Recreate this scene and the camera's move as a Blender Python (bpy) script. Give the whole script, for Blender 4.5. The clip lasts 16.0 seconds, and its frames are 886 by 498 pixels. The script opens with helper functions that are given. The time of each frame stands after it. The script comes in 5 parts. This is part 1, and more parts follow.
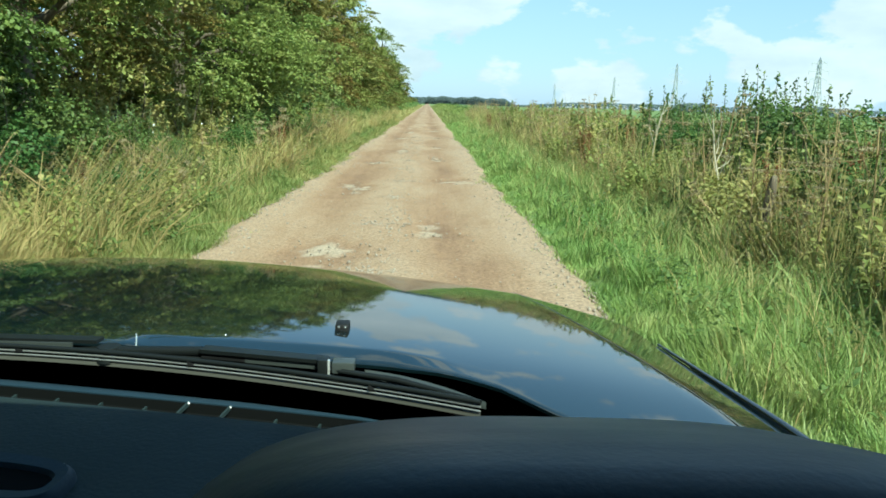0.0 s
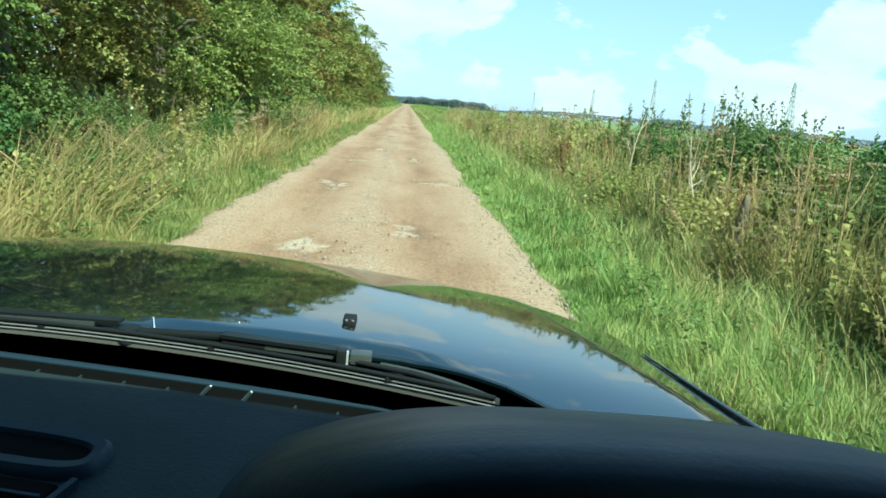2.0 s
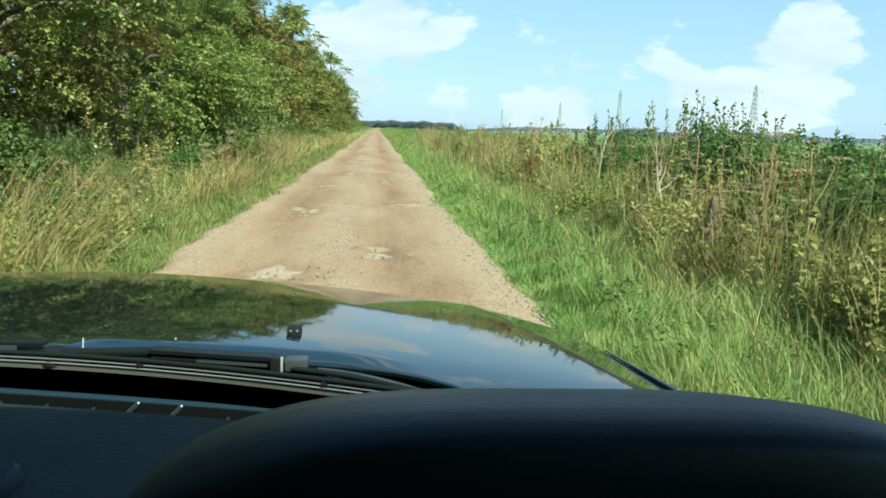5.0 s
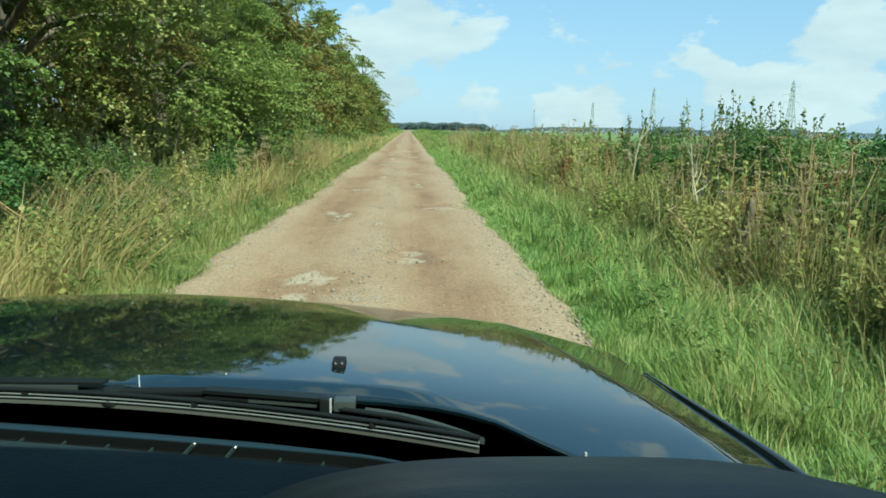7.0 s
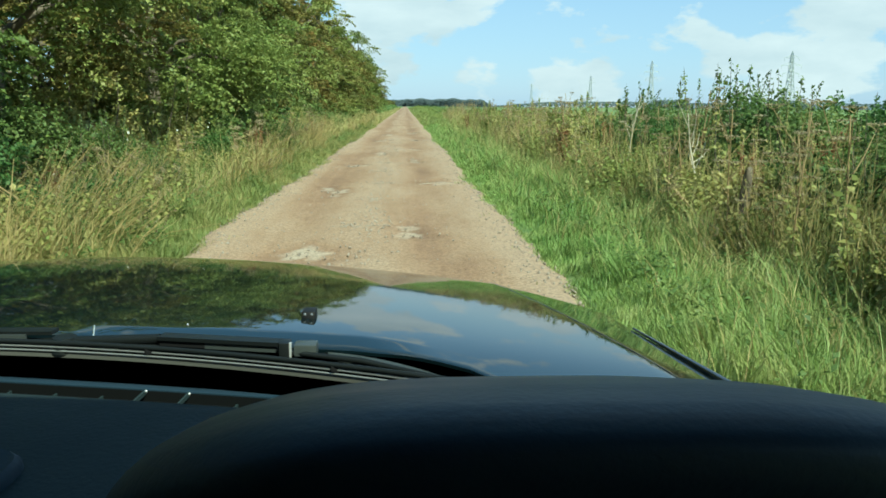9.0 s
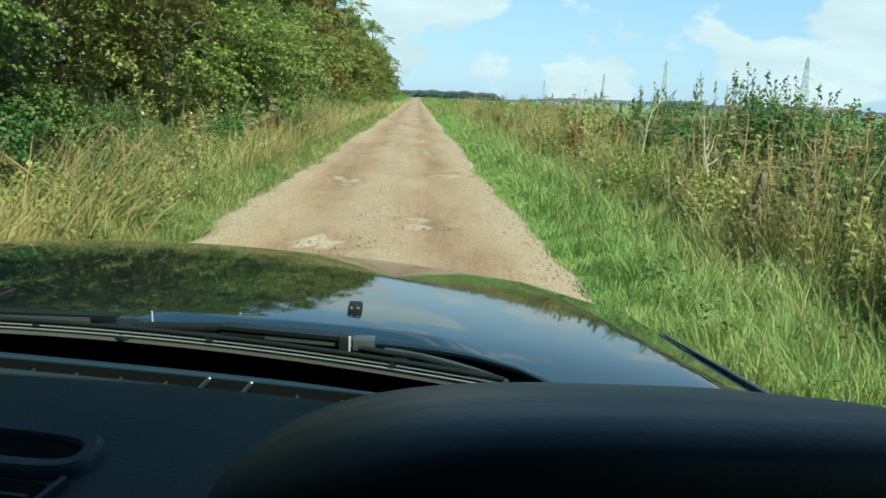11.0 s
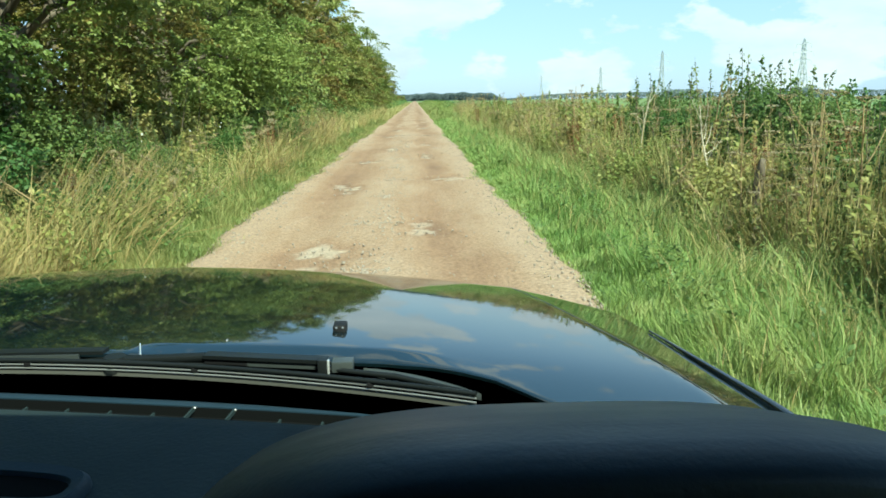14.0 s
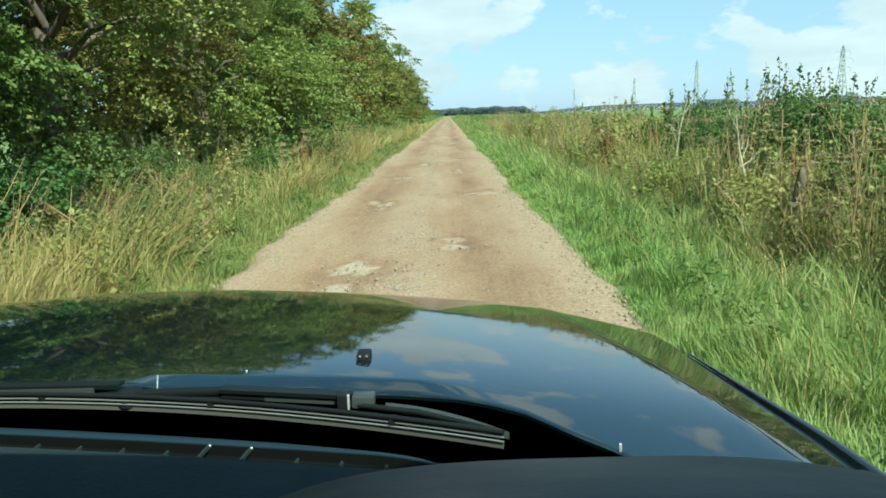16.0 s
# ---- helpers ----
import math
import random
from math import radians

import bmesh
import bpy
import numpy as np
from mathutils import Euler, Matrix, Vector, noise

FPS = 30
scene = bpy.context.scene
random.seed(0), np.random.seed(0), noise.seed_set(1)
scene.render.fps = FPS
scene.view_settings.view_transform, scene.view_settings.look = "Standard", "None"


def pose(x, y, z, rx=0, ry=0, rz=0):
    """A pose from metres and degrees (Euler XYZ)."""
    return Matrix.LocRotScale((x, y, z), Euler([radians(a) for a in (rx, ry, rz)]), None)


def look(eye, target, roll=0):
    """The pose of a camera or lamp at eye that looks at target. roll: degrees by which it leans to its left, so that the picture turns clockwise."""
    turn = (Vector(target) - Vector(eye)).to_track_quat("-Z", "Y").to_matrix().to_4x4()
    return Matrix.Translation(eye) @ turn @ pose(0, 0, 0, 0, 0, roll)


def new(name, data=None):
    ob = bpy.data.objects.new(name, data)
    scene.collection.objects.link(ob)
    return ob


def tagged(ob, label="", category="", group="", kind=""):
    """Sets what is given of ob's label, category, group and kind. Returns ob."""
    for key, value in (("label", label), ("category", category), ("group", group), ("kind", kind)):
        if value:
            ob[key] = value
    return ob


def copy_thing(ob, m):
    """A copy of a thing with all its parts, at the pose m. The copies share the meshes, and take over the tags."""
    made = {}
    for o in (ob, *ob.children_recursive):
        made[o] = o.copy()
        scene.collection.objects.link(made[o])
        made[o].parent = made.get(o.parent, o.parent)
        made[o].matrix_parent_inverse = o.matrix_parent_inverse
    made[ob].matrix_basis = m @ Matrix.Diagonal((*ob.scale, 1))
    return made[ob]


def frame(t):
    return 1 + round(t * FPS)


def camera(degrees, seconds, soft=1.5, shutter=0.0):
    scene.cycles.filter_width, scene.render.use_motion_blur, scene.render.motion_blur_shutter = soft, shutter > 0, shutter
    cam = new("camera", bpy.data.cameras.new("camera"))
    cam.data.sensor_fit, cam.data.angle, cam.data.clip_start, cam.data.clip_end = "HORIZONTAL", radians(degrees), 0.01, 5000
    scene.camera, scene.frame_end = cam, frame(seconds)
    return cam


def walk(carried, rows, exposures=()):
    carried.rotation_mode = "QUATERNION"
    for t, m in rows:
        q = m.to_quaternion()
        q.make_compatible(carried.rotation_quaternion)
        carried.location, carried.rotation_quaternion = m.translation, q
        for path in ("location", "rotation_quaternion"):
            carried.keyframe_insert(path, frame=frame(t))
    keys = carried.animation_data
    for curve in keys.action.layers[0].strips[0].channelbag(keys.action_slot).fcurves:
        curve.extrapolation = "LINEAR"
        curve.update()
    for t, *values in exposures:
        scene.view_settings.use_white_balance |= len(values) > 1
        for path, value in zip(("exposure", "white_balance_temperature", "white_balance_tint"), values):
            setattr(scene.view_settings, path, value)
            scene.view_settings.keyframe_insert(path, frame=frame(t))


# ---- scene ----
cam = camera(60.0, 16.0, soft=1.7)

# seconds, place of the camera inside the car, heading, tilt and lean in degrees
PLACES = [
    (0, 0.0046, 0.0268, 1.3477, -1.47, -10.74, 1.82),
    (0.5, 0.0075, 0.0229, 1.3451, -1.88, -10.79, 1.38),
    (1, -0.0110, 0.0011, 1.3672, -2.01, -10.68, 3.65),
    (1.5, -0.0774, -0.0113, 1.3507, -2.58, -10.83, 6.80),
    (2, -0.0348, 0.0022, 1.3499, -3.61, -10.51, 5.36),
    (2.5, -0.0042, 0.0159, 1.3394, -3.78, -10.07, 3.75),
    (3, -0.0400, 0.0017, 1.3369, -4.95, -9.90, 4.82),
    (3.5, 0.0040, 0.0101, 1.3376, -5.04, -10.66, 3.05),
    (4, -0.0065, 0.0009, 1.3435, -6.06, -10.58, 4.35),
    (4.5, 0.0263, 0.0165, 1.3390, -5.83, -10.24, 2.61),
    (5, 0.0027, 0.0134, 1.3292, -5.22, -8.87, 2.06),
    (7.5, -0.0076, 0.0055, 1.3682, -2.01, -8.88, 0.68),
    (8, 0.0430, 0.0322, 1.3459, -1.88, -9.37, -0.21),
    (8.5, 0.0263, 0.0273, 1.3387, -2.25, -10.04, -0.02),
    (9, 0.0204, 0.0339, 1.3270, -2.85, -10.57, 0.49),
    (11.5, -0.0257, 0.0134, 1.3435, -2.69, -11.61, 3.27),
    (12, -0.0106, 0.0047, 1.3588, -3.20, -12.72, 3.68),
    (12.5, 0.0205, 0.0278, 1.3638, -2.24, -12.42, 1.29),
    (13, -0.0080, 0.0269, 1.3372, -2.35, -12.22, 1.06),
    (13.5, 0.0067, 0.0195, 1.3383, -2.38, -11.50, 0.27),
    (14, 0.0067, 0.0059, 1.3537, -1.93, -11.00, -0.61),
    (14.5, 0.0372, 0.0386, 1.3586, -0.96, -9.54, -2.29),
    (15, -0.0196, 0.0103, 1.3822, -0.80, -9.58, -1.06),
    (15.5, 0.0197, 0.0267, 1.3818, 0.02, -9.61, -1.34),
    (16, 0.0153, 0.0379, 1.3583, 0.64, -9.90, -1.64),
]


def aim(t, x, y, z, yaw, pitch, lean):
    a, b = radians(yaw), radians(pitch)
    eye = Vector((x, y, z))
    return t, look(eye, eye + Vector((-math.sin(a) * math.cos(b), math.cos(a) * math.cos(b), math.sin(b))), lean)


EXPOSURES = [(0.0, 1.05, 6100, -21), (0.5, 1.05, 6050, -22), (1.0, 1.28, 5900, -23), (1.5, 1.32, 5700, -25), (2.0, 1.22, 5950, -23), (2.5, 1.14, 6200, -21), (3.0, 1.05, 6300, -20), (5.0, 1.05, 6300, -19), (7.5, 0.78, 6050, -25), (9.0, 0.84, 6200, -22), (11.5, 0.95, 6150, -22),
             (12.5, 1.15, 6300, -20), (14.5, 1.15, 6300, -20), (16.0, 0.97, 6150, -23)]
walk(cam, [aim(*row) for row in PLACES], exposures=EXPOSURES)

# ---- sky, sun, exposure ----
SUN_TURN, SUN_HEIGHT = radians(152), radians(46)  # clockwise from straight ahead, and above the horizon
world = bpy.data.worlds.new("sky")
scene.world = world
world.use_nodes = True
wn, wl = world.node_tree.nodes, world.node_tree.links
wn.clear()


def wnode(kind):
    return wn.new(kind)


def wmath(op, a, b=None, clamp=False):
    n = wnode("ShaderNodeMath")
    n.operation, n.use_clamp = op, clamp
    if op == "MULTIPLY_ADD":
        n.inputs[2].default_value = -0.7
    for i, v in enumerate((a, b)):
        if v is None:
            continue
        if isinstance(v, (int, float)):
            n.inputs[i].default_value = v
        else:
            wl.new(v, n.inputs[i])
    return n.outputs[0]


sky = wnode("ShaderNodeTexSky")
sky.sky_type, sky.sun_disc = "NISHITA", False
sky.sun_elevation, sky.sun_rotation = SUN_HEIGHT, SUN_TURN
sky.air_density, sky.dust_density, sky.ozone_density = 1.0, 0.6, 1.5
coord = wnode("ShaderNodeTexCoord")
split = wnode("ShaderNodeSeparateXYZ")
wl.new(coord.outputs["Generated"], split.inputs[0])
up = wmath("MAXIMUM", split.outputs[2], 0.0)


def cloud_noise(scale, detail, squash, place):
    m = wnode("ShaderNodeMapping")
    m.inputs["Location"].default_value, m.inputs["Scale"].default_value = place, (1, 1, squash)
    wl.new(coord.outputs["Generated"], m.inputs[0])
    n = wnode("ShaderNodeTexNoise")
    n.inputs["Scale"].default_value, n.inputs["Detail"].default_value, n.inputs["Roughness"].default_value = scale, detail, 0.56
    wl.new(m.outputs[0], n.inputs["Vector"])
    return n.outputs[0]


def bank(turn, height, wide, strength):
    """A cloud bank round one direction (degrees right of ahead, and up)."""
    a, b = radians(turn), radians(height)
    d = wnode("ShaderNodeVectorMath")
    d.operation = "DOT_PRODUCT"
    wl.new(coord.outputs["Generated"], d.inputs[0])
    d.inputs[1].default_value = (math.sin(a) * math.cos(b), math.cos(a) * math.cos(b), math.sin(b))
    edge = math.cos(radians(wide))
    k = wmath("DIVIDE", wmath("SUBTRACT", d.outputs[1], edge), 1 - edge, clamp=True)
    return wmath("MULTIPLY", k, strength)


puff = wmath("ADD", wmath("MULTIPLY", cloud_noise(9.0, 12.0, 2.0, (1.3, 0.2, 0.0)), 1.2), wmath("MULTIPLY", cloud_noise(1.5, 3.0, 1.6, (4.0, 2.0, 1.0)), 0.25))
for spot in ((28.5, 4.3, 5.4, 0.38), (22, 3.2, 2.2, 0.17), (18.3, 2.8, 2.0, 0.16), (12.5, 2.0, 4.0, 0.15), (-2, 5.5, 5.5, 0.33), (3, 8.5, 5.0, 0.27), (24, 1.4, 4.0, 0.14), (46, 6, 11, 0.12), (9, 21, 8, 0.13), (27, 24, 10, 0.15), (46, 28, 12, 0.12), (40, 42, 18, 0.12), (0, 50, 18, 0.11)):
    puff = wmath("ADD", puff, bank(*spot))
ramp = wnode("ShaderNodeValToRGB")
ramp.color_ramp.elements[0].position, ramp.color_ramp.elements[1].position = 0.830, 0.905
wl.new(puff, ramp.inputs[0])
tone = wnode("ShaderNodeMix")
tone.data_type = "RGBA"
tone.inputs[6].default_value, tone.inputs[7].default_value = (4.5, 4.95, 6.1, 1), (7.0, 6.95, 7.9, 1)
wl.new(wmath("MULTIPLY_ADD", cloud_noise(5.5, 6.0, 2.8, (0.3, 5.0, 2.0)), 2.4), tone.inputs[0])
haze = wnode("ShaderNodeMix")
haze.data_type = "RGBA"
wl.new(sky.outputs[0], haze.inputs[6])
deep = wnode("ShaderNodeMix")
deep.data_type = "RGBA"
deep.inputs[6].default_value, deep.inputs[7].default_value = (3.8, 5.0, 8.4, 1), (2.5, 4.9, 9.2, 1)
wl.new(wmath("SUBTRACT", wmath("MULTIPLY", up, 3.2), 0.35, clamp=True), deep.inputs[0])
wl.new(deep.outputs[2], haze.inputs[7])
wl.new(wmath("SUBTRACT", 0.64, wmath("MULTIPLY", up, 0.48), clamp=True), haze.inputs[0])
cover = wnode("ShaderNodeMix")
cover.data_type = "RGBA"
wl.new(wmath("MULTIPLY", ramp.outputs[0], 0.92), cover.inputs[0])
wl.new(haze.outputs[2], cover.inputs[6])
wl.new(tone.outputs[2], cover.inputs[7])
back = wnode("ShaderNodeBackground")
back.inputs[1].default_value = 0.075
wl.new(cover.outputs[2], back.inputs[0])
wl.new(back.outputs[0], wnode("ShaderNodeOutputWorld").inputs[0])

sun = new("sun", bpy.data.lights.new("sun", "SUN"))
sun.data.energy, sun.data.angle, sun.data.color = 5.0, radians(0.6), (1.0, 0.93, 0.82)
to_sun = Vector((math.sin(SUN_TURN) * math.cos(SUN_HEIGHT), math.cos(SUN_TURN) * math.cos(SUN_HEIGHT), math.sin(SUN_HEIGHT)))
sun.matrix_world = look(to_sun * 50, (0, 0, 0))


# ---- materials ----
def material(name, rough=0.7, metal=0.0, spec=0.5):
    m = bpy.data.materials.new(name)
    m.use_nodes = True
    b = m.node_tree.nodes["Principled BSDF"]
    b.inputs["Roughness"].default_value, b.inputs["Metallic"].default_value = rough, metal
    b.inputs["Specular IOR Level"].default_value = spec
    return m, m.node_tree.nodes, m.node_tree.links, b


def set_ramp(node, stops):
    e = node.color_ramp.elements
    while len(e) < len(stops):
        e.new(0.5)
    for k, (p, c) in zip(e, stops):
        k.position, k.color = p, (*c, 1)


def noise_tex(nodes, links, scale, detail=4.0, rough=0.55, stretch=None):
    c = nodes.new("ShaderNodeTexCoord")
    n = nodes.new("ShaderNodeTexNoise")
    n.inputs["Scale"].default_value, n.inputs["Detail"].default_value, n.inputs["Roughness"].default_value = scale, detail, rough
    if stretch:
        m = nodes.new("ShaderNodeMapping")
        m.inputs["Scale"].default_value = stretch
        links.new(c.outputs["Object"], m.inputs[0])
        links.new(m.outputs[0], n.inputs["Vector"])
    else:
        links.new(c.outputs["Object"], n.inputs["Vector"])
    return n.outputs[0]


def plant_material(name, stops, rough=0.55, through_light=0.42, patch=1.2):
    """Leaves and blades: a colour for each, patches over the plant, light passing through."""
    m, nodes, links, b = material(name, rough, spec=0.35)
    g, o = nodes.new("ShaderNodeNewGeometry"), nodes.new("ShaderNodeObjectInfo")
    wide, clump = noise_tex(nodes, links, patch, 3.0), noise_tex(nodes, links, patch * 4.5, 2.0)
    both = nodes.new("ShaderNodeMath")
    both.operation = "MULTIPLY_ADD"
    links.new(clump, both.inputs[0])
    both.inputs[1].default_value = 0.75
    part_wide = nodes.new("ShaderNodeMath")
    part_wide.operation = "MULTIPLY_ADD"
    links.new(wide, part_wide.inputs[0])
    part_wide.inputs[1].default_value, part_wide.inputs[2].default_value = 0.75, -0.25
    links.new(part_wide.outputs[0], both.inputs[2])
    p = both.outputs[0]
    mix = nodes.new("ShaderNodeMath")
    mix.operation = "MULTIPLY_ADD"
    links.new(g.outputs["Random Per Island"], mix.inputs[0])
    mix.inputs[1].default_value = 0.22
    add = nodes.new("ShaderNodeMath")
    add.operation = "MULTIPLY_ADD"
    links.new(p, add.inputs[0])
    add.inputs[1].default_value = 0.8
    last = nodes.new("ShaderNodeMath")
    last.operation = "MULTIPLY_ADD"
    links.new(o.outputs["Random"], last.inputs[0])
    last.inputs[1].default_value, last.inputs[2].default_value = 0.34, -0.18
    links.new(last.outputs[0], add.inputs[2])
    links.new(add.outputs[0], mix.inputs[2])
    r = nodes.new("ShaderNodeValToRGB")
    set_ramp(r, stops)
    links.new(mix.outputs[0], r.inputs[0])
    links.new(r.outputs[0], b.inputs["Base Color"])
    t = nodes.new("ShaderNodeBsdfTranslucent")
    links.new(r.outputs[0], t.inputs[0])
    s = nodes.new("ShaderNodeMixShader")
    s.inputs[0].default_value = through_light
    links.new(b.outputs[0], s.inputs[1])
    links.new(t.outputs[0], s.inputs[2])
    links.new(s.outputs[0], nodes["Material Output"].inputs[0])
    return m


def rough_material(name, stops, scale, rough=0.85, bump=0.3, fine=40.0, stretch=None):
    m, nodes, links, b = material(name, rough, spec=0.25)
    r = nodes.new("ShaderNodeValToRGB")
    set_ramp(r, stops)
    a, c = noise_tex(nodes, links, scale, 6.0, 0.6, stretch), noise_tex(nodes, links, fine, 4.0, 0.6, stretch)
    mx = nodes.new("ShaderNodeMath")
    mx.operation = "MULTIPLY_ADD"
    links.new(c, mx.inputs[0])
    mx.inputs[1].default_value = 0.4
    half = nodes.new("ShaderNodeMath")
    half.operation = "MULTIPLY"
    links.new(a, half.inputs[0])
    half.inputs[1].default_value = 0.6
    links.new(half.outputs[0], mx.inputs[2])
    links.new(mx.outputs[0], r.inputs[0])
    links.new(r.outputs[0], b.inputs["Base Color"])
    bp = nodes.new("ShaderNodeBump")
    bp.inputs["Strength"].default_value, bp.inputs["Distance"].default_value = bump, 0.02
    links.new(mx.outputs[0], bp.inputs["Height"])
    links.new(bp.outputs[0], b.inputs["Normal"])
    return m


LEAF_TREE = plant_material("hawthorn_leaf", [(0.0, (0.062, 0.108, 0.031)), (0.35, (0.146, 0.208, 0.054)), (0.68, (0.245, 0.275, 0.08)), (0.88, (0.29, 0.245, 0.088)), (1.0, (0.32, 0.19, 0.085))], through_light=0.36, patch=0.6)
LEAF_BROWN = plant_material("autumn_hawthorn_leaf", [(0.0, (0.068, 0.085, 0.027)), (0.35, (0.14, 0.15, 0.042)), (0.65, (0.24, 0.19, 0.058)), (1.0, (0.35, 0.18, 0.076))], through_light=0.36, patch=0.6)
LEAF_DARK = plant_material("bramble_leaf", [(0.0, (0.035, 0.08, 0.026)), (0.45, (0.075, 0.15, 0.042)), (0.8, (0.14, 0.205, 0.056)), (1.0, (0.28, 0.21, 0.08))])
LEAF_WEED = plant_material("weed_leaf", [(0.0, (0.105, 0.165, 0.045)), (0.35, (0.20, 0.25, 0.068)), (0.65, (0.37, 0.345, 0.125)), (1.0, (0.5, 0.4, 0.2))])
LEAF_HEDGE = plant_material("hedge_leaf", [(0.0, (0.052, 0.096, 0.030)), (0.4, (0.112, 0.175, 0.050)), (0.75, (0.195, 0.235, 0.076)), (1.0, (0.31, 0.275, 0.12))])
LEAF_FRESH = plant_material("willow_leaf", [(0.0, (0.08, 0.16, 0.045)), (0.5, (0.14, 0.25, 0.07)), (1.0, (0.22, 0.32, 0.11))])
GRASS_GREEN = plant_material("green_grass_blade", [(0.0, (0.050, 0.122, 0.030)), (0.35, (0.124, 0.232, 0.055)), (0.62, (0.235, 0.318, 0.095)), (0.85, (0.37, 0.385, 0.15)), (1.0, (0.56, 0.5, 0.25))], 0.5, 0.36, 0.9)
GRASS_MIXED = plant_material("verge_grass_blade", [(0.0, (0.075, 0.125, 0.034)), (0.35, (0.17, 0.22, 0.064)), (0.62, (0.34, 0.315, 0.125)), (1.0, (0.58, 0.48, 0.24))], 0.6, 0.38, 0.6)
GRASS_DRY = plant_material("dry_grass_blade", [(0.0, (0.19, 0.17, 0.06)), (0.5, (0.38, 0.30, 0.13)), (1.0, (0.58, 0.47, 0.24))], 0.7, 0.35, 0.7)
STALK_DRY = plant_material("dry_stalk", [(0.0, (0.14, 0.09, 0.045)), (0.5, (0.30, 0.22, 0.11)), (1.0, (0.48, 0.38, 0.21))], 0.8, 0.1, 2.0)
STALK_RED = plant_material("dock_seed", [(0.0, (0.10, 0.035, 0.018)), (0.6, (0.19, 0.07, 0.03)), (1.0, (0.27, 0.13, 0.055))], 0.8, 0.1, 2.0)
PETAL = plant_material("white_petal", [(0.0, (0.62, 0.64, 0.6)), (1.0, (0.8, 0.8, 0.78))], 0.7, 0.3, 3.0)
UMBEL = plant_material("umbel_seed", [(0.0, (0.16, 0.13, 0.075)), (0.6, (0.28, 0.235, 0.14)), (1.0, (0.46, 0.41, 0.29))], 0.8, 0.2, 3.0)
BARK = rough_material("bark", [(0.2, (0.06, 0.05, 0.04)), (0.6, (0.14, 0.115, 0.085)), (0.85, (0.22, 0.19, 0.15))], 6.0, 0.9, 0.6, 30.0, (1, 1, 0.25))
BARK_PALE = rough_material("bleached_wood", [(0.2, (0.22, 0.20, 0.17)), (0.7, (0.38, 0.35, 0.30))], 6.0, 0.85, 0.4, 30.0, (1, 1, 0.25))
STEM_PALE = rough_material("bleached_stem", [(0.2, (0.33, 0.29, 0.22)), (0.7, (0.52, 0.47, 0.37))], 12.0, 0.8, 0.3, 60.0, (1, 1, 0.25))
RUST = rough_material("rusty_wire", [(0.3, (0.10, 0.045, 0.022)), (0.7, (0.20, 0.10, 0.05))], 40.0, 0.85, 0.3, 200.0)
EARTH = rough_material("field_turf", [(0.3, (0.085, 0.125, 0.045)), (0.5, (0.12, 0.175, 0.06)), (0.7, (0.18, 0.22, 0.085))], 0.12, 0.9, 0.4, 3.0)
STONE = rough_material("gravel_stone", [(0.25, (0.15, 0.12, 0.10)), (0.55, (0.26, 0.22, 0.18)), (0.8, (0.38, 0.34, 0.29))], 9.0, 0.85, 0.3, 60.0)
# blue-grey leaves: the haze of distance is put into their colour
HAZED_LEAF = plant_material("distant_leaf_hazed", [(0.0, (0.085, 0.115, 0.125)), (0.6, (0.10, 0.13, 0.138)), (1.0, (0.12, 0.148, 0.148))], 0.95, 0.3, 0.02)
# pale blue-grey, with the pylons' distance haze put into the steel colour
STEEL = rough_material("galvanised_steel", [(0.2, (0.36, 0.39, 0.42)), (0.8, (0.50, 0.53, 0.56))], 2.0, 0.55, 0.1, 20.0)
STEEL.node_tree.nodes["Principled BSDF"].inputs["Metallic"].default_value = 0.6


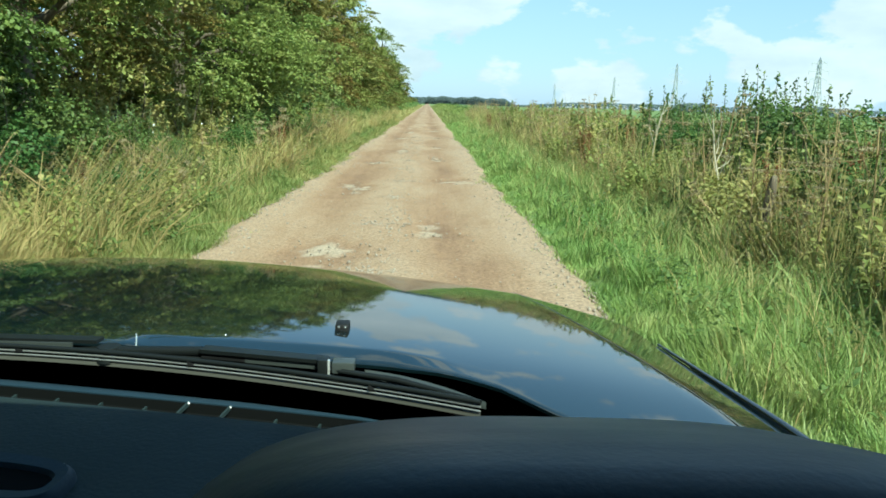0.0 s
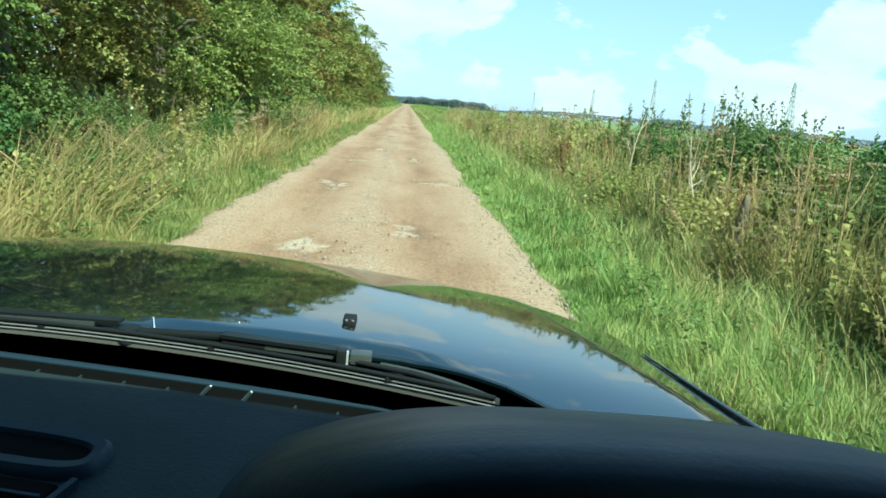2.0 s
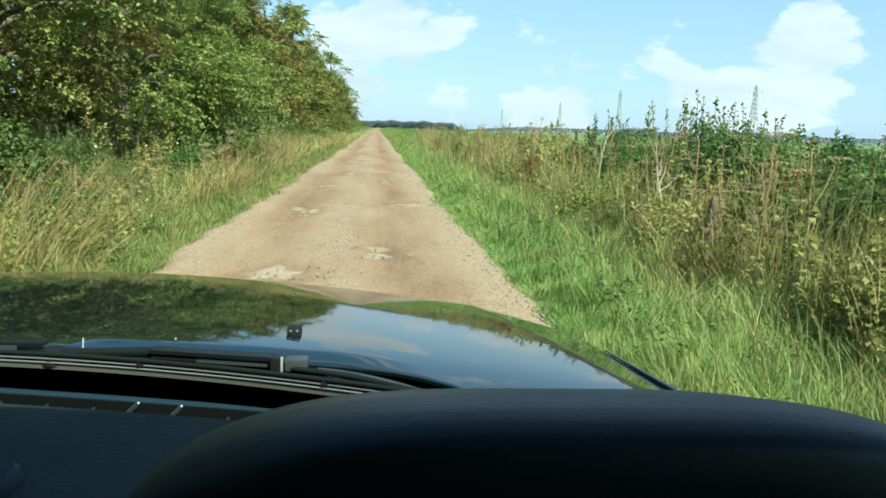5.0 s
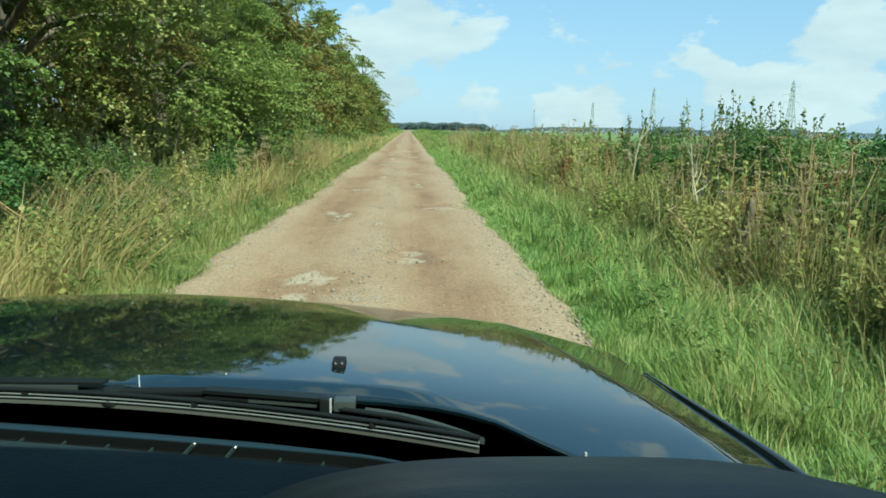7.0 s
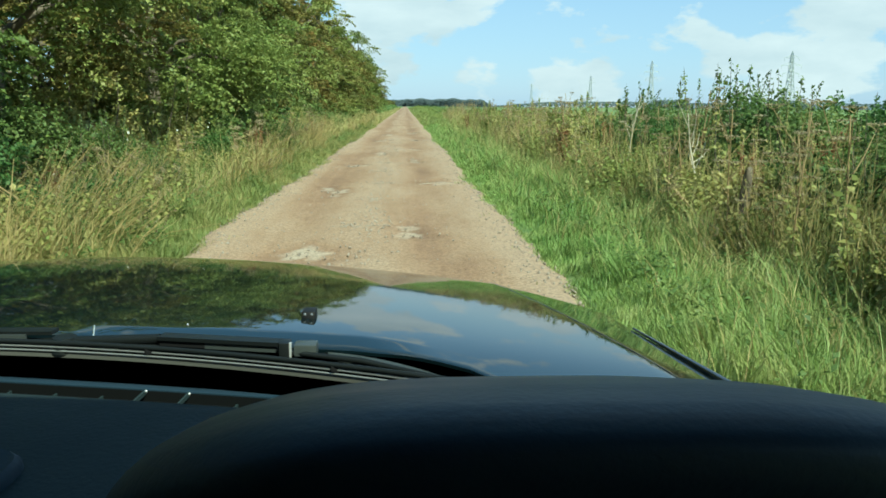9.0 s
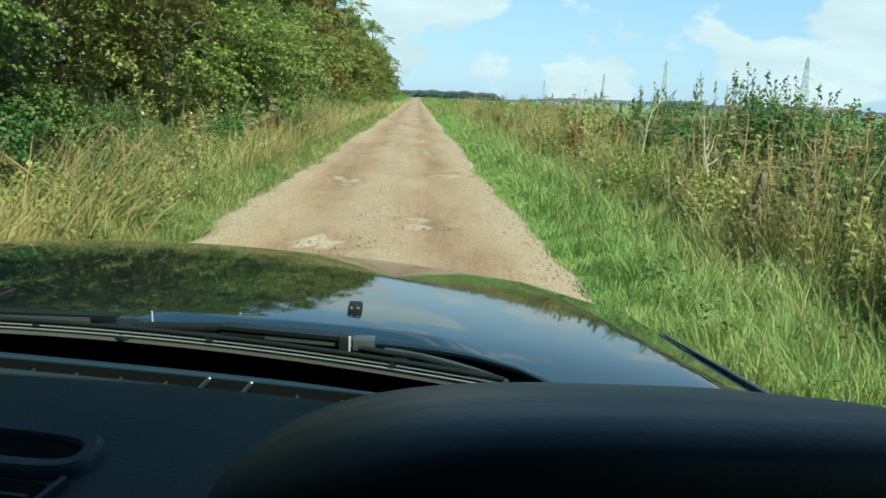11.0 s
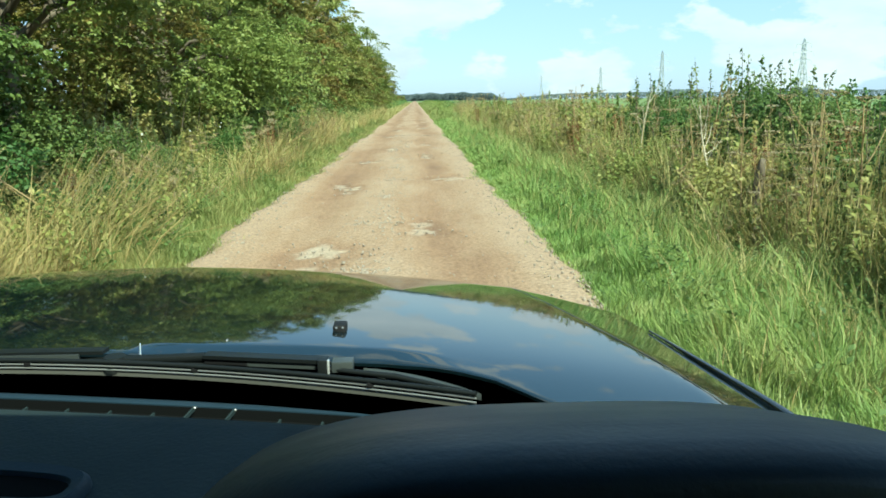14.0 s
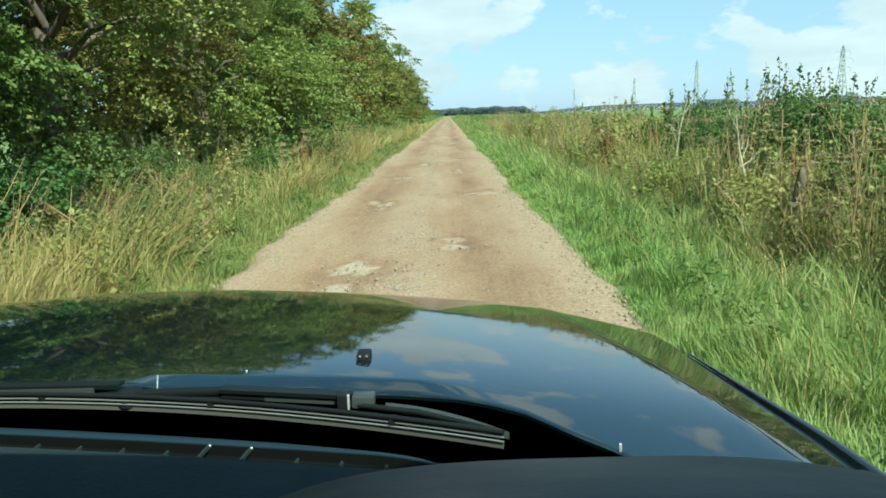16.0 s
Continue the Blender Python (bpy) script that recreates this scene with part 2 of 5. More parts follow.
def road_material():
    """Rolled gravel and pink clay: paler loose stone on the crown and edges, browner wheel lines, silt in the hollows."""
    m, nodes, links, b = material("gravel_track", 0.92, spec=0.2)

    def op(kind, a, c, d=None):
        n = nodes.new("ShaderNodeMath")
        n.operation = kind
        for i, v in enumerate((a, c, d)):
            if isinstance(v, (int, float)):
                n.inputs[i].default_value = v
            elif v is not None:
                links.new(v, n.inputs[i])
        return n.outputs[0]

    c = nodes.new("ShaderNodeTexCoord")
    sep = nodes.new("ShaderNodeSeparateXYZ")
    links.new(c.outputs["Object"], sep.inputs[0])
    wander = noise_tex(nodes, links, 0.35, 3.0)
    x = op("ADD", sep.outputs[0], op("MULTIPLY_ADD", wander, 0.5, -0.25))
    lines = None
    for place, wide in ((-1.18, 0.36), (0.32, 0.34)):
        d = op("DIVIDE", op("SUBTRACT", x, place), wide)
        bell = op("POWER", 2.718, op("MULTIPLY", op("MULTIPLY", d, d), -1.0))
        lines = bell if lines is None else op("ADD", lines, bell)
    large, mid, fine = noise_tex(nodes, links, 0.9, 5.0, 0.6, (1, 0.2, 1)), noise_tex(nodes, links, 3.0, 6.0, 0.65), noise_tex(nodes, links, 34.0, 6.0, 0.72)
    streak = noise_tex(nodes, links, 1.0, 5.0, 0.6, (7, 0.3, 1))
    wear = op("ADD", op("MULTIPLY", lines, 0.36), op("ADD", op("MULTIPLY_ADD", large, 2.1, -0.95), op("MULTIPLY_ADD", streak, 0.55, -0.17)))
    # loose pale stone toward both edges
    off = op("ABSOLUTE", op("ADD", sep.outputs[0], 0.375), 0.0)
    fringe = nodes.new("ShaderNodeMapRange")
    fringe.inputs["From Min"].default_value, fringe.inputs["From Max"].default_value = 1.15, 1.5
    links.new(off, fringe.inputs[0])
    wear = op("SUBTRACT", wear, op("MULTIPLY", fringe.outputs[0], 0.28))
    # darker ring around each hollow
    ring = nodes.new("ShaderNodeAttribute")
    ring.attribute_name = "dark_ring"
    r = nodes.new("ShaderNodeValToRGB")
    set_ramp(r, [(0.0, (0.288, 0.212, 0.151)), (0.32, (0.255, 0.176, 0.118)), (0.6, (0.216, 0.139, 0.090)), (1.0, (0.156, 0.098, 0.065))])
    links.new(op("ADD", op("ADD", wear, op("MULTIPLY_ADD", mid, 0.5, -0.25)), op("MULTIPLY", ring.outputs["Fac"], 0.22)), r.inputs[0])
    silt = nodes.new("ShaderNodeAttribute")
    silt.attribute_name = "silt"
    mx = nodes.new("ShaderNodeMix")
    mx.data_type = "RGBA"
    mx.inputs[7].default_value = (0.37, 0.315, 0.25, 1)
    links.new(r.outputs[0], mx.inputs[6])
    edge = op("MULTIPLY_ADD", mid, 1.6, -0.8)
    sm = nodes.new("ShaderNodeMath")
    sm.operation, sm.use_clamp = "MULTIPLY", True
    links.new(op("ADD", silt.outputs["Fac"], op("MULTIPLY", edge, silt.outputs["Fac"])), sm.inputs[0])
    sm.inputs[1].default_value = 0.9
    links.new(sm.outputs[0], mx.inputs[0])
    speck = nodes.new("ShaderNodeMix")
    speck.data_type, speck.blend_type = "RGBA", "MULTIPLY"
    speck.inputs[0].default_value = 1.0
    fr = nodes.new("ShaderNodeValToRGB")
    set_ramp(fr, [(0.3, (0.55, 0.53, 0.51)), (0.5, (1, 1, 1)), (0.70, (1.4, 1.4, 1.38))])
    links.new(fine, fr.inputs[0])
    links.new(mx.outputs[2], speck.inputs[6])
    links.new(fr.outputs[0], speck.inputs[7])
    links.new(speck.outputs[2], b.inputs["Base Color"])
    bp = nodes.new("ShaderNodeBump")
    bp.inputs["Strength"].default_value, bp.inputs["Distance"].default_value = 0.7, 0.012
    links.new(op("ADD", fine, mid), bp.inputs["Height"])
    links.new(bp.outputs[0], b.inputs["Normal"])
    return m


ROAD = road_material()


def plain(name, colour, rough, metal=0.0, spec=0.5, grain=0.0, coat=0.0, scale=300.0):
    m, nodes, links, b = material(name, rough, metal, spec)
    b.inputs["Base Color"].default_value = (*colour, 1)
    b.inputs["Coat Weight"].default_value, b.inputs["Coat Roughness"].default_value = coat, 0.03
    n = noise_tex(nodes, links, 14.0, 5.0)
    r = nodes.new("ShaderNodeMapRange")
    r.inputs["To Min"].default_value, r.inputs["To Max"].default_value = rough * 0.75, min(1, rough * 1.3)
    links.new(n, r.inputs[0])
    links.new(r.outputs[0], b.inputs["Roughness"])
    if grain:
        bp = nodes.new("ShaderNodeBump")
        bp.inputs["Strength"].default_value, bp.inputs["Distance"].default_value = grain, 0.001
        links.new(noise_tex(nodes, links, scale, 3.0), bp.inputs["Height"])
        links.new(bp.outputs[0], b.inputs["Normal"])
    return m


PAINT = plain("dark_green_car_paint", (0.003, 0.007, 0.009), 0.036, 0.0, 0.71)
DASH = plain("grey_dashboard_plastic", (0.016, 0.026, 0.029), 0.62, 0, 0.2, 0.5)
BINNACLE = plain("black_soft_plastic", (0.012, 0.025, 0.039), 0.5, 0, 0.28, 0.25)
BLACK = plain("black_plastic", (0.006, 0.006, 0.007), 0.6, 0, 0.3)
RUBBER = plain("black_rubber", (0.010, 0.010, 0.011), 0.7, 0, 0.25)
SATIN = plain("satin_black_wiper", (0.006, 0.0075, 0.008), 0.45, 0.0, 0.3)
# very pale metal, also used for the painted glints on the demister ribs
BRIGHT = plain("bright_metal", (0.85, 0.86, 0.87), 0.22, 0.7, 0.6)
STRIP = plain("grey_rubber_strip", (0.075, 0.075, 0.068), 0.5, 0, 0.4)
CLIP = plain("grey_green_plastic", (0.036, 0.042, 0.042), 0.38, 0, 0.5)
GLOSS = plain("gloss_black_plastic", (0.012, 0.013, 0.014), 0.16, 0, 0.6)
BLADE = plain("dull_steel_strip", (0.38, 0.39, 0.39), 0.32, 0.7, 0.5)
# cowl plastic; near black so it also paints the shade inside slots and vents
MATT = plain("dull_black_plastic_and_slot_shade", (0.004, 0.0046, 0.005), 0.9, 0, 0.05)
GLASSY = plain("clear_jet_nozzle", (0.22, 0.23, 0.24), 0.1, 0.6, 0.7)
SIGN = plain("dark_sign_plate", (0.05, 0.05, 0.055), 0.6)
RIM = plain("silver_wheel", (0.5, 0.5, 0.52), 0.3, 0.9)
TINTED = plain("dark_tinted_glass", (0.004, 0.005, 0.006), 0.05, 0, 0.5)
CLOTH = plain("grey_headlining", (0.09, 0.09, 0.095), 0.95)


# ---- mesh helpers ----
def mesh_np(name, verts, faces, mat, smooth=False):
    faces = np.asarray(faces, dtype=np.int32)
    me = bpy.data.meshes.new(name)
    me.vertices.add(len(verts))
    me.vertices.foreach_set("co", np.asarray(verts, dtype=np.float32).ravel())
    me.loops.add(faces.size)
    me.loops.foreach_set("vertex_index", faces.ravel())
    me.polygons.add(len(faces))
    me.polygons.foreach_set("loop_start", np.arange(0, faces.size, faces.shape[1], dtype=np.int32))
    me.update(calc_edges=True)
    me.materials.append(mat)
    if smooth:
        me.polygons.foreach_set("use_smooth", np.ones(len(faces), dtype=bool))
    return me


def part_of(ob, parent):
    """Parts are built at their places in the world; only the thing's own base is off the origin."""
    ob.parent = parent
    if parent.parent is None:
        ob.matrix_parent_inverse = Matrix.Translation(-parent.location)
    return ob


def part(name, bm, mat, parent, label="", smooth=True):
    me = bpy.data.meshes.new(name)
    bmesh.ops.recalc_face_normals(bm, faces=bm.faces)
    bm.to_mesh(me)
    bm.free()
    me.materials.append(mat)
    for p in me.polygons:
        p.use_smooth = smooth
    if smooth:
        me.set_sharp_from_angle(angle=radians(38))
    ob = new(name, me)
    if parent is not None:
        part_of(ob, parent)
    return tagged(ob, label)


def mesh_part(name, me, parent, label=""):
    ob = new(name, me)
    if parent is not None:
        part_of(ob, parent)
    return tagged(ob, label)


def thing(name, at, label, category, group="", kind=""):
    ob = new(name)
    ob.location = at
    ob.empty_display_size = 0.1
    return tagged(ob, label, category, group, kind)


def sheet(us, vs, fn, thick=0.0, down=(0, 0, -1)):
    """A grid of points fn(u, v), given a back side and rims where thick."""
    bm = bmesh.new()
    rows = [[bm.verts.new(fn(u, v)) for u in us] for v in vs]
    for a, b in zip(rows, rows[1:]):
        for i in range(len(us) - 1):
            bm.faces.new((a[i], a[i + 1], b[i + 1], b[i]))
    if thick:
        d = Vector(down) * thick
        low = [[bm.verts.new(v.co + d) for v in r] for r in rows]
        for a, b in zip(low, low[1:]):
            for i in range(len(us) - 1):
                bm.faces.new((a[i + 1], a[i], b[i], b[i + 1]))
        rim = [(rows[0], low[0]), (rows[-1], low[-1]), ([r[0] for r in rows], [r[0] for r in low]), ([r[-1] for r in rows], [r[-1] for r in low])]
        for a, b in rim:
            for i in range(len(a) - 1):
                bm.faces.new((a[i], a[i + 1], b[i + 1], b[i]))
    return bm


def box(bm, lo, hi, bevel=0.0, turn=None):
    r = bmesh.ops.create_cube(bm, size=1.0)
    lo, hi = Vector(lo), Vector(hi)
    m = Matrix.Translation((lo + hi) / 2) @ (turn or Matrix()) @ Matrix.Diagonal((*(hi - lo), 1))
    bmesh.ops.transform(bm, matrix=m, verts=r["verts"])
    if bevel:
        edges = list({e for v in r["verts"] for e in v.link_edges})
        bmesh.ops.bevel(bm, geom=edges, offset=bevel, segments=2, affect="EDGES", profile=0.6)
    return bm


def bar(bm, a, b, wide, tall=None):
    """A box-shaped bar from a to b."""
    a, b = Vector(a), Vector(b)
    d = b - a
    q = d.to_track_quat("Z", "Y").to_matrix().to_4x4()
    r = bmesh.ops.create_cube(bm, size=1.0)
    bmesh.ops.transform(bm, matrix=Matrix.Translation((a + b) / 2) @ q @ Matrix.Diagonal((wide, tall or wide, d.length, 1)), verts=r["verts"])
    return bm


def tube(points, radii, sides=6):
    """Vertices and quads of a tapered tube along the points."""
    pts = [Vector(p) for p in points]
    V, F = [], []
    for i, p in enumerate(pts):
        d = (pts[min(i + 1, len(pts) - 1)] - pts[max(i - 1, 0)]).normalized()
        a = d.orthogonal().normalized()
        b = d.cross(a)
        for k in range(sides):
            w = 2 * math.pi * k / sides
            V.append(p + (a * math.cos(w) + b * math.sin(w)) * radii[i])
    for i in range(len(pts) - 1):
        for k in range(sides):
            F.append((i * sides + k, i * sides + (k + 1) % sides, (i + 1) * sides + (k + 1) % sides, (i + 1) * sides + k))
    return V, F


def tubes_mesh(name, list_of, mat, sides=6):
    V, F = [], []
    for pts, radii in list_of:
        v, f = tube(pts, radii, sides)
        F += [tuple(i + len(V) for i in q) for q in f]
        V += v
    return mesh_np(name, np.array([tuple(v) for v in V]), np.array(F), mat, True)


def smoothstep(a, b, x):
    t = min(1.0, max(0.0, (x - a) / (b - a)))
    return t * t * (3 - 2 * t)


# ---- ground and track ----
ROAD_LEFT, ROAD_RIGHT = -1.9, 1.15
rng = np.random.default_rng(7)


def wobble(y, seed):
    return 0.06 * math.sin(y * 0.41 + seed) + 0.03 * math.sin(y * 1.7 + seed * 2.3) + 0.03 * math.sin(y * 4.1 + seed * 3.1)


HOLLOWS = []
for k in range(34):
    line = (-0.95, 0.3, -0.85, 0.35)[k % 4] + rng.uniform(-0.22, 0.22)
    y = 5.5 + 2.9 * k + rng.uniform(-1.4, 1.4)
    size = rng.uniform(0.7, 1.25)
    for j in range(int(rng.integers(2, 5))):
        HOLLOWS.append((line + rng.normal(0, 0.10), y + rng.normal(0, 0.45), size * rng.uniform(0.08, 0.22), size * rng.uniform(0.12, 0.36), rng.uniform(0.45, 1.0)))


def track_height(x, y):
    z = 0.012 - 0.03 * (math.exp(-(((x + 1.18) / 0.33) ** 2)) + math.exp(-(((x - 0.32) / 0.33) ** 2)))
    z += 0.012 * noise.noise((x * 1.3, y * 0.9, 0)) + 0.006 * noise.noise((x * 6, y * 6, 3))
    return z


def silt_at(x, y):
    s, ring = 0.0, 0.0
    for hx, hy, rx, ry, k in HOLLOWS:
        if abs(y - hy) < 3 * ry and abs(x - hx) < 3 * rx:
            wx, wy = x + 0.16 * noise.noise((x * 5.5, y * 4.1, hy)), y + 0.30 * noise.noise((x * 5.0, y * 3.4, hx + 7))
            d = ((wx - hx) / rx) ** 2 + ((wy - hy) / ry) ** 2 + 0.5 * noise.noise((x * 7, y * 7, 9))
            s = max(s, k * (1 - smoothstep(0.4, 1.2, d)))
            ring = max(ring, 1 - smoothstep(1.2, 5.0, d))
    return s, ring


def build_track():
    ys = list(np.arange(-6, 3, 0.2)) + list(np.arange(3, 18, 0.06)) + list(np.arange(18, 30, 0.12)) + list(np.arange(30, 80, 0.4)) + list(np.arange(80, 260, 2.0)) + list(np.arange(260, 1500, 25.0))
    ys = list(np.arange(-110, -6, 2.0)) + ys
    us = np.linspace(0, 1, 58)
    V, S, D = [], [], []
    for y in ys:
        fade = 1 if y < 80 else 0.2
        a, b = ROAD_LEFT - 0.12 + fade * wobble(y, 1), ROAD_RIGHT + 0.12 + fade * wobble(y, 5)
        for u in us:
            x = a + (b - a) * u
            s, ring = silt_at(x, y) if 3 < y < 110 else (0.0, 0.0)
            V.append((x, y, track_height(x, y) - 0.02 * ring - 0.05 * (max(0, abs(u - 0.5) - 0.46) / 0.04)))
            S.append(s)
            D.append(ring)
    n, m = len(us), len(ys)
    F = [(j * n + i, j * n + i + 1, (j + 1) * n + i + 1, (j + 1) * n + i) for j in range(m - 1) for i in range(n - 1)]
    me = mesh_np("road", V, F, ROAD, True)
    at = me.attributes.new("silt", "FLOAT", "POINT")
    at.data.foreach_set("value", np.array(S, dtype=np.float32))
    at = me.attributes.new("dark_ring", "FLOAT", "POINT")
    at.data.foreach_set("value", np.array(D, dtype=np.float32))
    return tagged(new("road", me), "rutted pinkish gravel farm track with pale dried silt patches", "road", kind="structure")


build_track()


def ground_height(x, y):
    """Low under the track, a verge on either hand, a bank below the hedge, then level fields."""
    if ROAD_LEFT - 0.05 < x < ROAD_RIGHT + 0.05:
        return -0.10
    side = (ROAD_LEFT - x) if x < 0 else (x - ROAD_RIGHT)
    z = -0.02 + 0.07 * smoothstep(0.0, 0.7, side) + 0.10 * smoothstep(0.9, 2.4, side)
    if side < 9:
        z += 0.04 * noise.noise((x * 0.8, y * 0.5, 2))
    return z


def build_ground():
    xs = [-3500, -900, -250, -80, -30, -14, -9, -7, -6, -5.2, -4.6, -4.1, -3.7, -3.3, -3.0, -2.7, -2.4, -2.2, -2.05, -1.93]
    xs += [-1.9, -1.0, 0.3, 1.15, 1.18, 1.3, 1.5, 1.75, 2.0, 2.3, 2.6, 2.9, 3.3, 3.8, 4.4, 5.2, 6.5, 8.5, 12, 25, 70, 200, 700, 3500]
    ys = [-3500, -800, -250, -120] + list(np.arange(-60, 0, 4.0)) + list(np.arange(0, 40, 0.6)) + list(np.arange(40, 140, 4.0)) + [150, 180, 230, 300, 450, 700, 1200, 2200, 3500]
    V = [(x, y, ground_height(x, y)) for y in ys for x in xs]
    n = len(xs)
    F = [(j * n + i, j * n + i + 1, (j + 1) * n + i + 1, (j + 1) * n + i) for j in range(len(ys) - 1) for i in range(n - 1)]
    return tagged(new("ground", mesh_np("ground", V, F, EARTH, True)), "green grass fields and verges reaching the horizon", "ground", kind="structure")


build_ground()


def build_gravel():
    """Loose stones on the crown and along both edges of the track."""
    bm = bmesh.new()
    bmesh.ops.create_icosphere(bm, subdivisions=1, radius=1.0)
    base = np.array([tuple(v.co) for v in bm.verts])
    tris = np.array([[v.index for v in f.verts] for f in bm.faces])
    bm.free()
    V, F = [], []
    count = 15000
    for k in range(count):
        y = 3.2 + 28 * rng.random() ** 1.7
        pick = rng.random()
        if pick < 0.3:
            x = rng.uniform(ROAD_LEFT, ROAD_RIGHT)
        elif pick < 0.48:
            x = ROAD_LEFT + wobble(y, 1) + abs(rng.normal(0, 0.2)) - 0.05
        elif pick < 0.66:
            x = ROAD_RIGHT + wobble(y, 5) - abs(rng.normal(0, 0.2)) + 0.05
        elif pick < 0.93:
            x = -0.42 + rng.normal(0, 0.17)
            y += 0.35 * math.sin(y * 2.6)
        else:
            hx, hy, rx, ry, _ = HOLLOWS[int(rng.integers(0, 36))]
            x, y = hx + rng.normal(0, 1.2 * rx), hy + rng.normal(0, 1.2 * ry)
        r = (0.0032 + 0.016 * rng.random() ** 5) * (0.6 if pick < 0.3 else 1)
        turn = Euler(rng.uniform(0, 6.28, 3)).to_matrix()
        p = base * rng.uniform(0.7, 1.2, base.shape) * r * np.array([1.2, 1.0, 0.7])
        p = p @ np.array(turn)
        V.append(p + np.array([x, y, track_height(x, y) + r * 0.25]))
        F.append(tris + len(base) * k)
    return tagged(new("gravel", mesh_np("gravel", np.vstack(V), np.vstack(F), STONE)), "loose pale gravel stones on the track", "gravel", kind="stuff")


build_gravel()


# ---- plants ----
def unit(v):
    return v / np.maximum(np.linalg.norm(v, axis=1, keepdims=True), 1e-6)


def leaf_mesh(name, P, N, size, mat, r, long=1.5):
    """One folded leaf of four corners at each place P, facing roughly N."""
    n = len(P)
    N = unit(N)
    T = unit(np.cross(N, r.normal(size=(n, 3))))
    B = np.cross(N, T)
    s = size * r.uniform(0.6, 1.3, (n, 1))
    w = s / long
    V = np.empty((n, 4, 3))
    V[:, 0], V[:, 2] = P - T * s * 0.5, P + T * s * 0.5 - N * s * 0.12
    V[:, 1], V[:, 3] = P + B * w * 0.5 + N * s * 0.14, P - B * w * 0.5 + N * s * 0.14
    return mesh_np(name, V.reshape(-1, 3), np.arange(n * 4).reshape(n, 4), mat)


def crown_points(r, lobes, count, spray):
    """Leaf places and outward directions on uneven lobes with twigs that stick out of them."""
    weights = np.array([l[3] ** 2 for l in lobes])
    each = np.maximum(1, (count * weights / weights.sum()).astype(int))
    Ps, Ns = [], []
    for (cx, cy, cz, rad), n in zip(lobes, each):
        c = np.array([cx, cy, cz])
        twigs = max(5, int(16 * rad))
        td = unit(r.normal(size=(twigs, 3)) + [0, 0, 0.25])
        n1 = int(n * 0.62)
        d = unit(r.normal(size=(n1, 3)))
        q = rad * r.uniform(0.45, 1.02, (n1, 1)) ** 0.45 * np.array([1, 1, 0.85])
        bumps = 1 + 0.22 * np.sin(d[:, :1] * 7 + cx * 5) * np.cos(d[:, 1:2] * 6 + cy * 3)
        Ps.append(c + d * q * bumps)
        Ns.append(d + r.normal(0, 0.55, (n1, 3)) + [0, 0, 0.5])
        n2 = n - n1
        k = r.integers(0, twigs, n2)
        along = r.uniform(0.55, 1.0, (n2, 1))
        reach = rad * (1.0 + spray * r.random((twigs, 1)))[k]
        Ps.append(c + td[k] * reach * along + r.normal(0, 0.06, (n2, 3)) * rad ** 0.5 - np.array([0, 0, 0.12]) * (along ** 2) * reach)
        Ns.append(td[k] * 0.4 + r.normal(0, 0.6, (n2, 3)) + [0, 0, 0.6])
    return np.vstack(Ps), np.vstack(Ns)


def bough_points(r, lobes, count):
    """Leaf places and directions on boughs: a dense core, and flat sprays that reach outward and droop."""
    weights = np.array([l[3] ** 2 for l in lobes])
    each = np.maximum(8, (count * weights / weights.sum()).astype(int))
    Ps, Ns = [], []
    for (cx, cy, cz, rad), n in zip(lobes, each):
        c = np.array([cx, cy, cz])
        out = np.array([cx, cy, 0.0]) / max(0.3, math.hypot(cx, cy))
        side = np.array([-out[1], out[0], 0.0])
        n1 = int(n * 0.36)
        d = unit(r.normal(size=(n1, 3))) * rad * 0.92 * r.uniform(0.3, 1.0, (n1, 1)) ** 0.5
        Ps.append(c + out * d[:, :1] * 1.15 + side * d[:, 1:2] * 0.95 + np.array([0, 0, 0.62]) * d[:, 2:3])
        Ns.append(d / rad + r.normal(0, 0.5, (n1, 3)) + [0, 0, 0.7])
        n2 = n - n1
        twigs = max(6, int(n2 / 62))
        start = c + r.normal(0, 0.33, (twigs, 3)) * rad * np.array([1, 1, 0.55])
        td = unit(out * 0.9 + r.normal(0, 0.62, (twigs, 3)) * np.array([1, 1, 0.7]) + [0, 0, 0.12])
        reach = rad * r.uniform(0.7, 1.7, (twigs, 1))
        k = r.integers(0, twigs, n2)
        along = r.uniform(0.15, 1.0, (n2, 1)) ** 0.8
        flat = r.normal(0, 1, (n2, 3)) * np.array([0.085, 0.085, 0.03]) * (1.3 - along)
        Ps.append(start[k] + td[k] * reach[k] * along + flat - np.array([0, 0, 0.22]) * along ** 2 * reach[k])
        Ns.append(td[k] * 0.3 + r.normal(0, 0.45, (n2, 3)) + [0, 0, 0.9])
    return np.vstack(Ps), np.vstack(Ns)


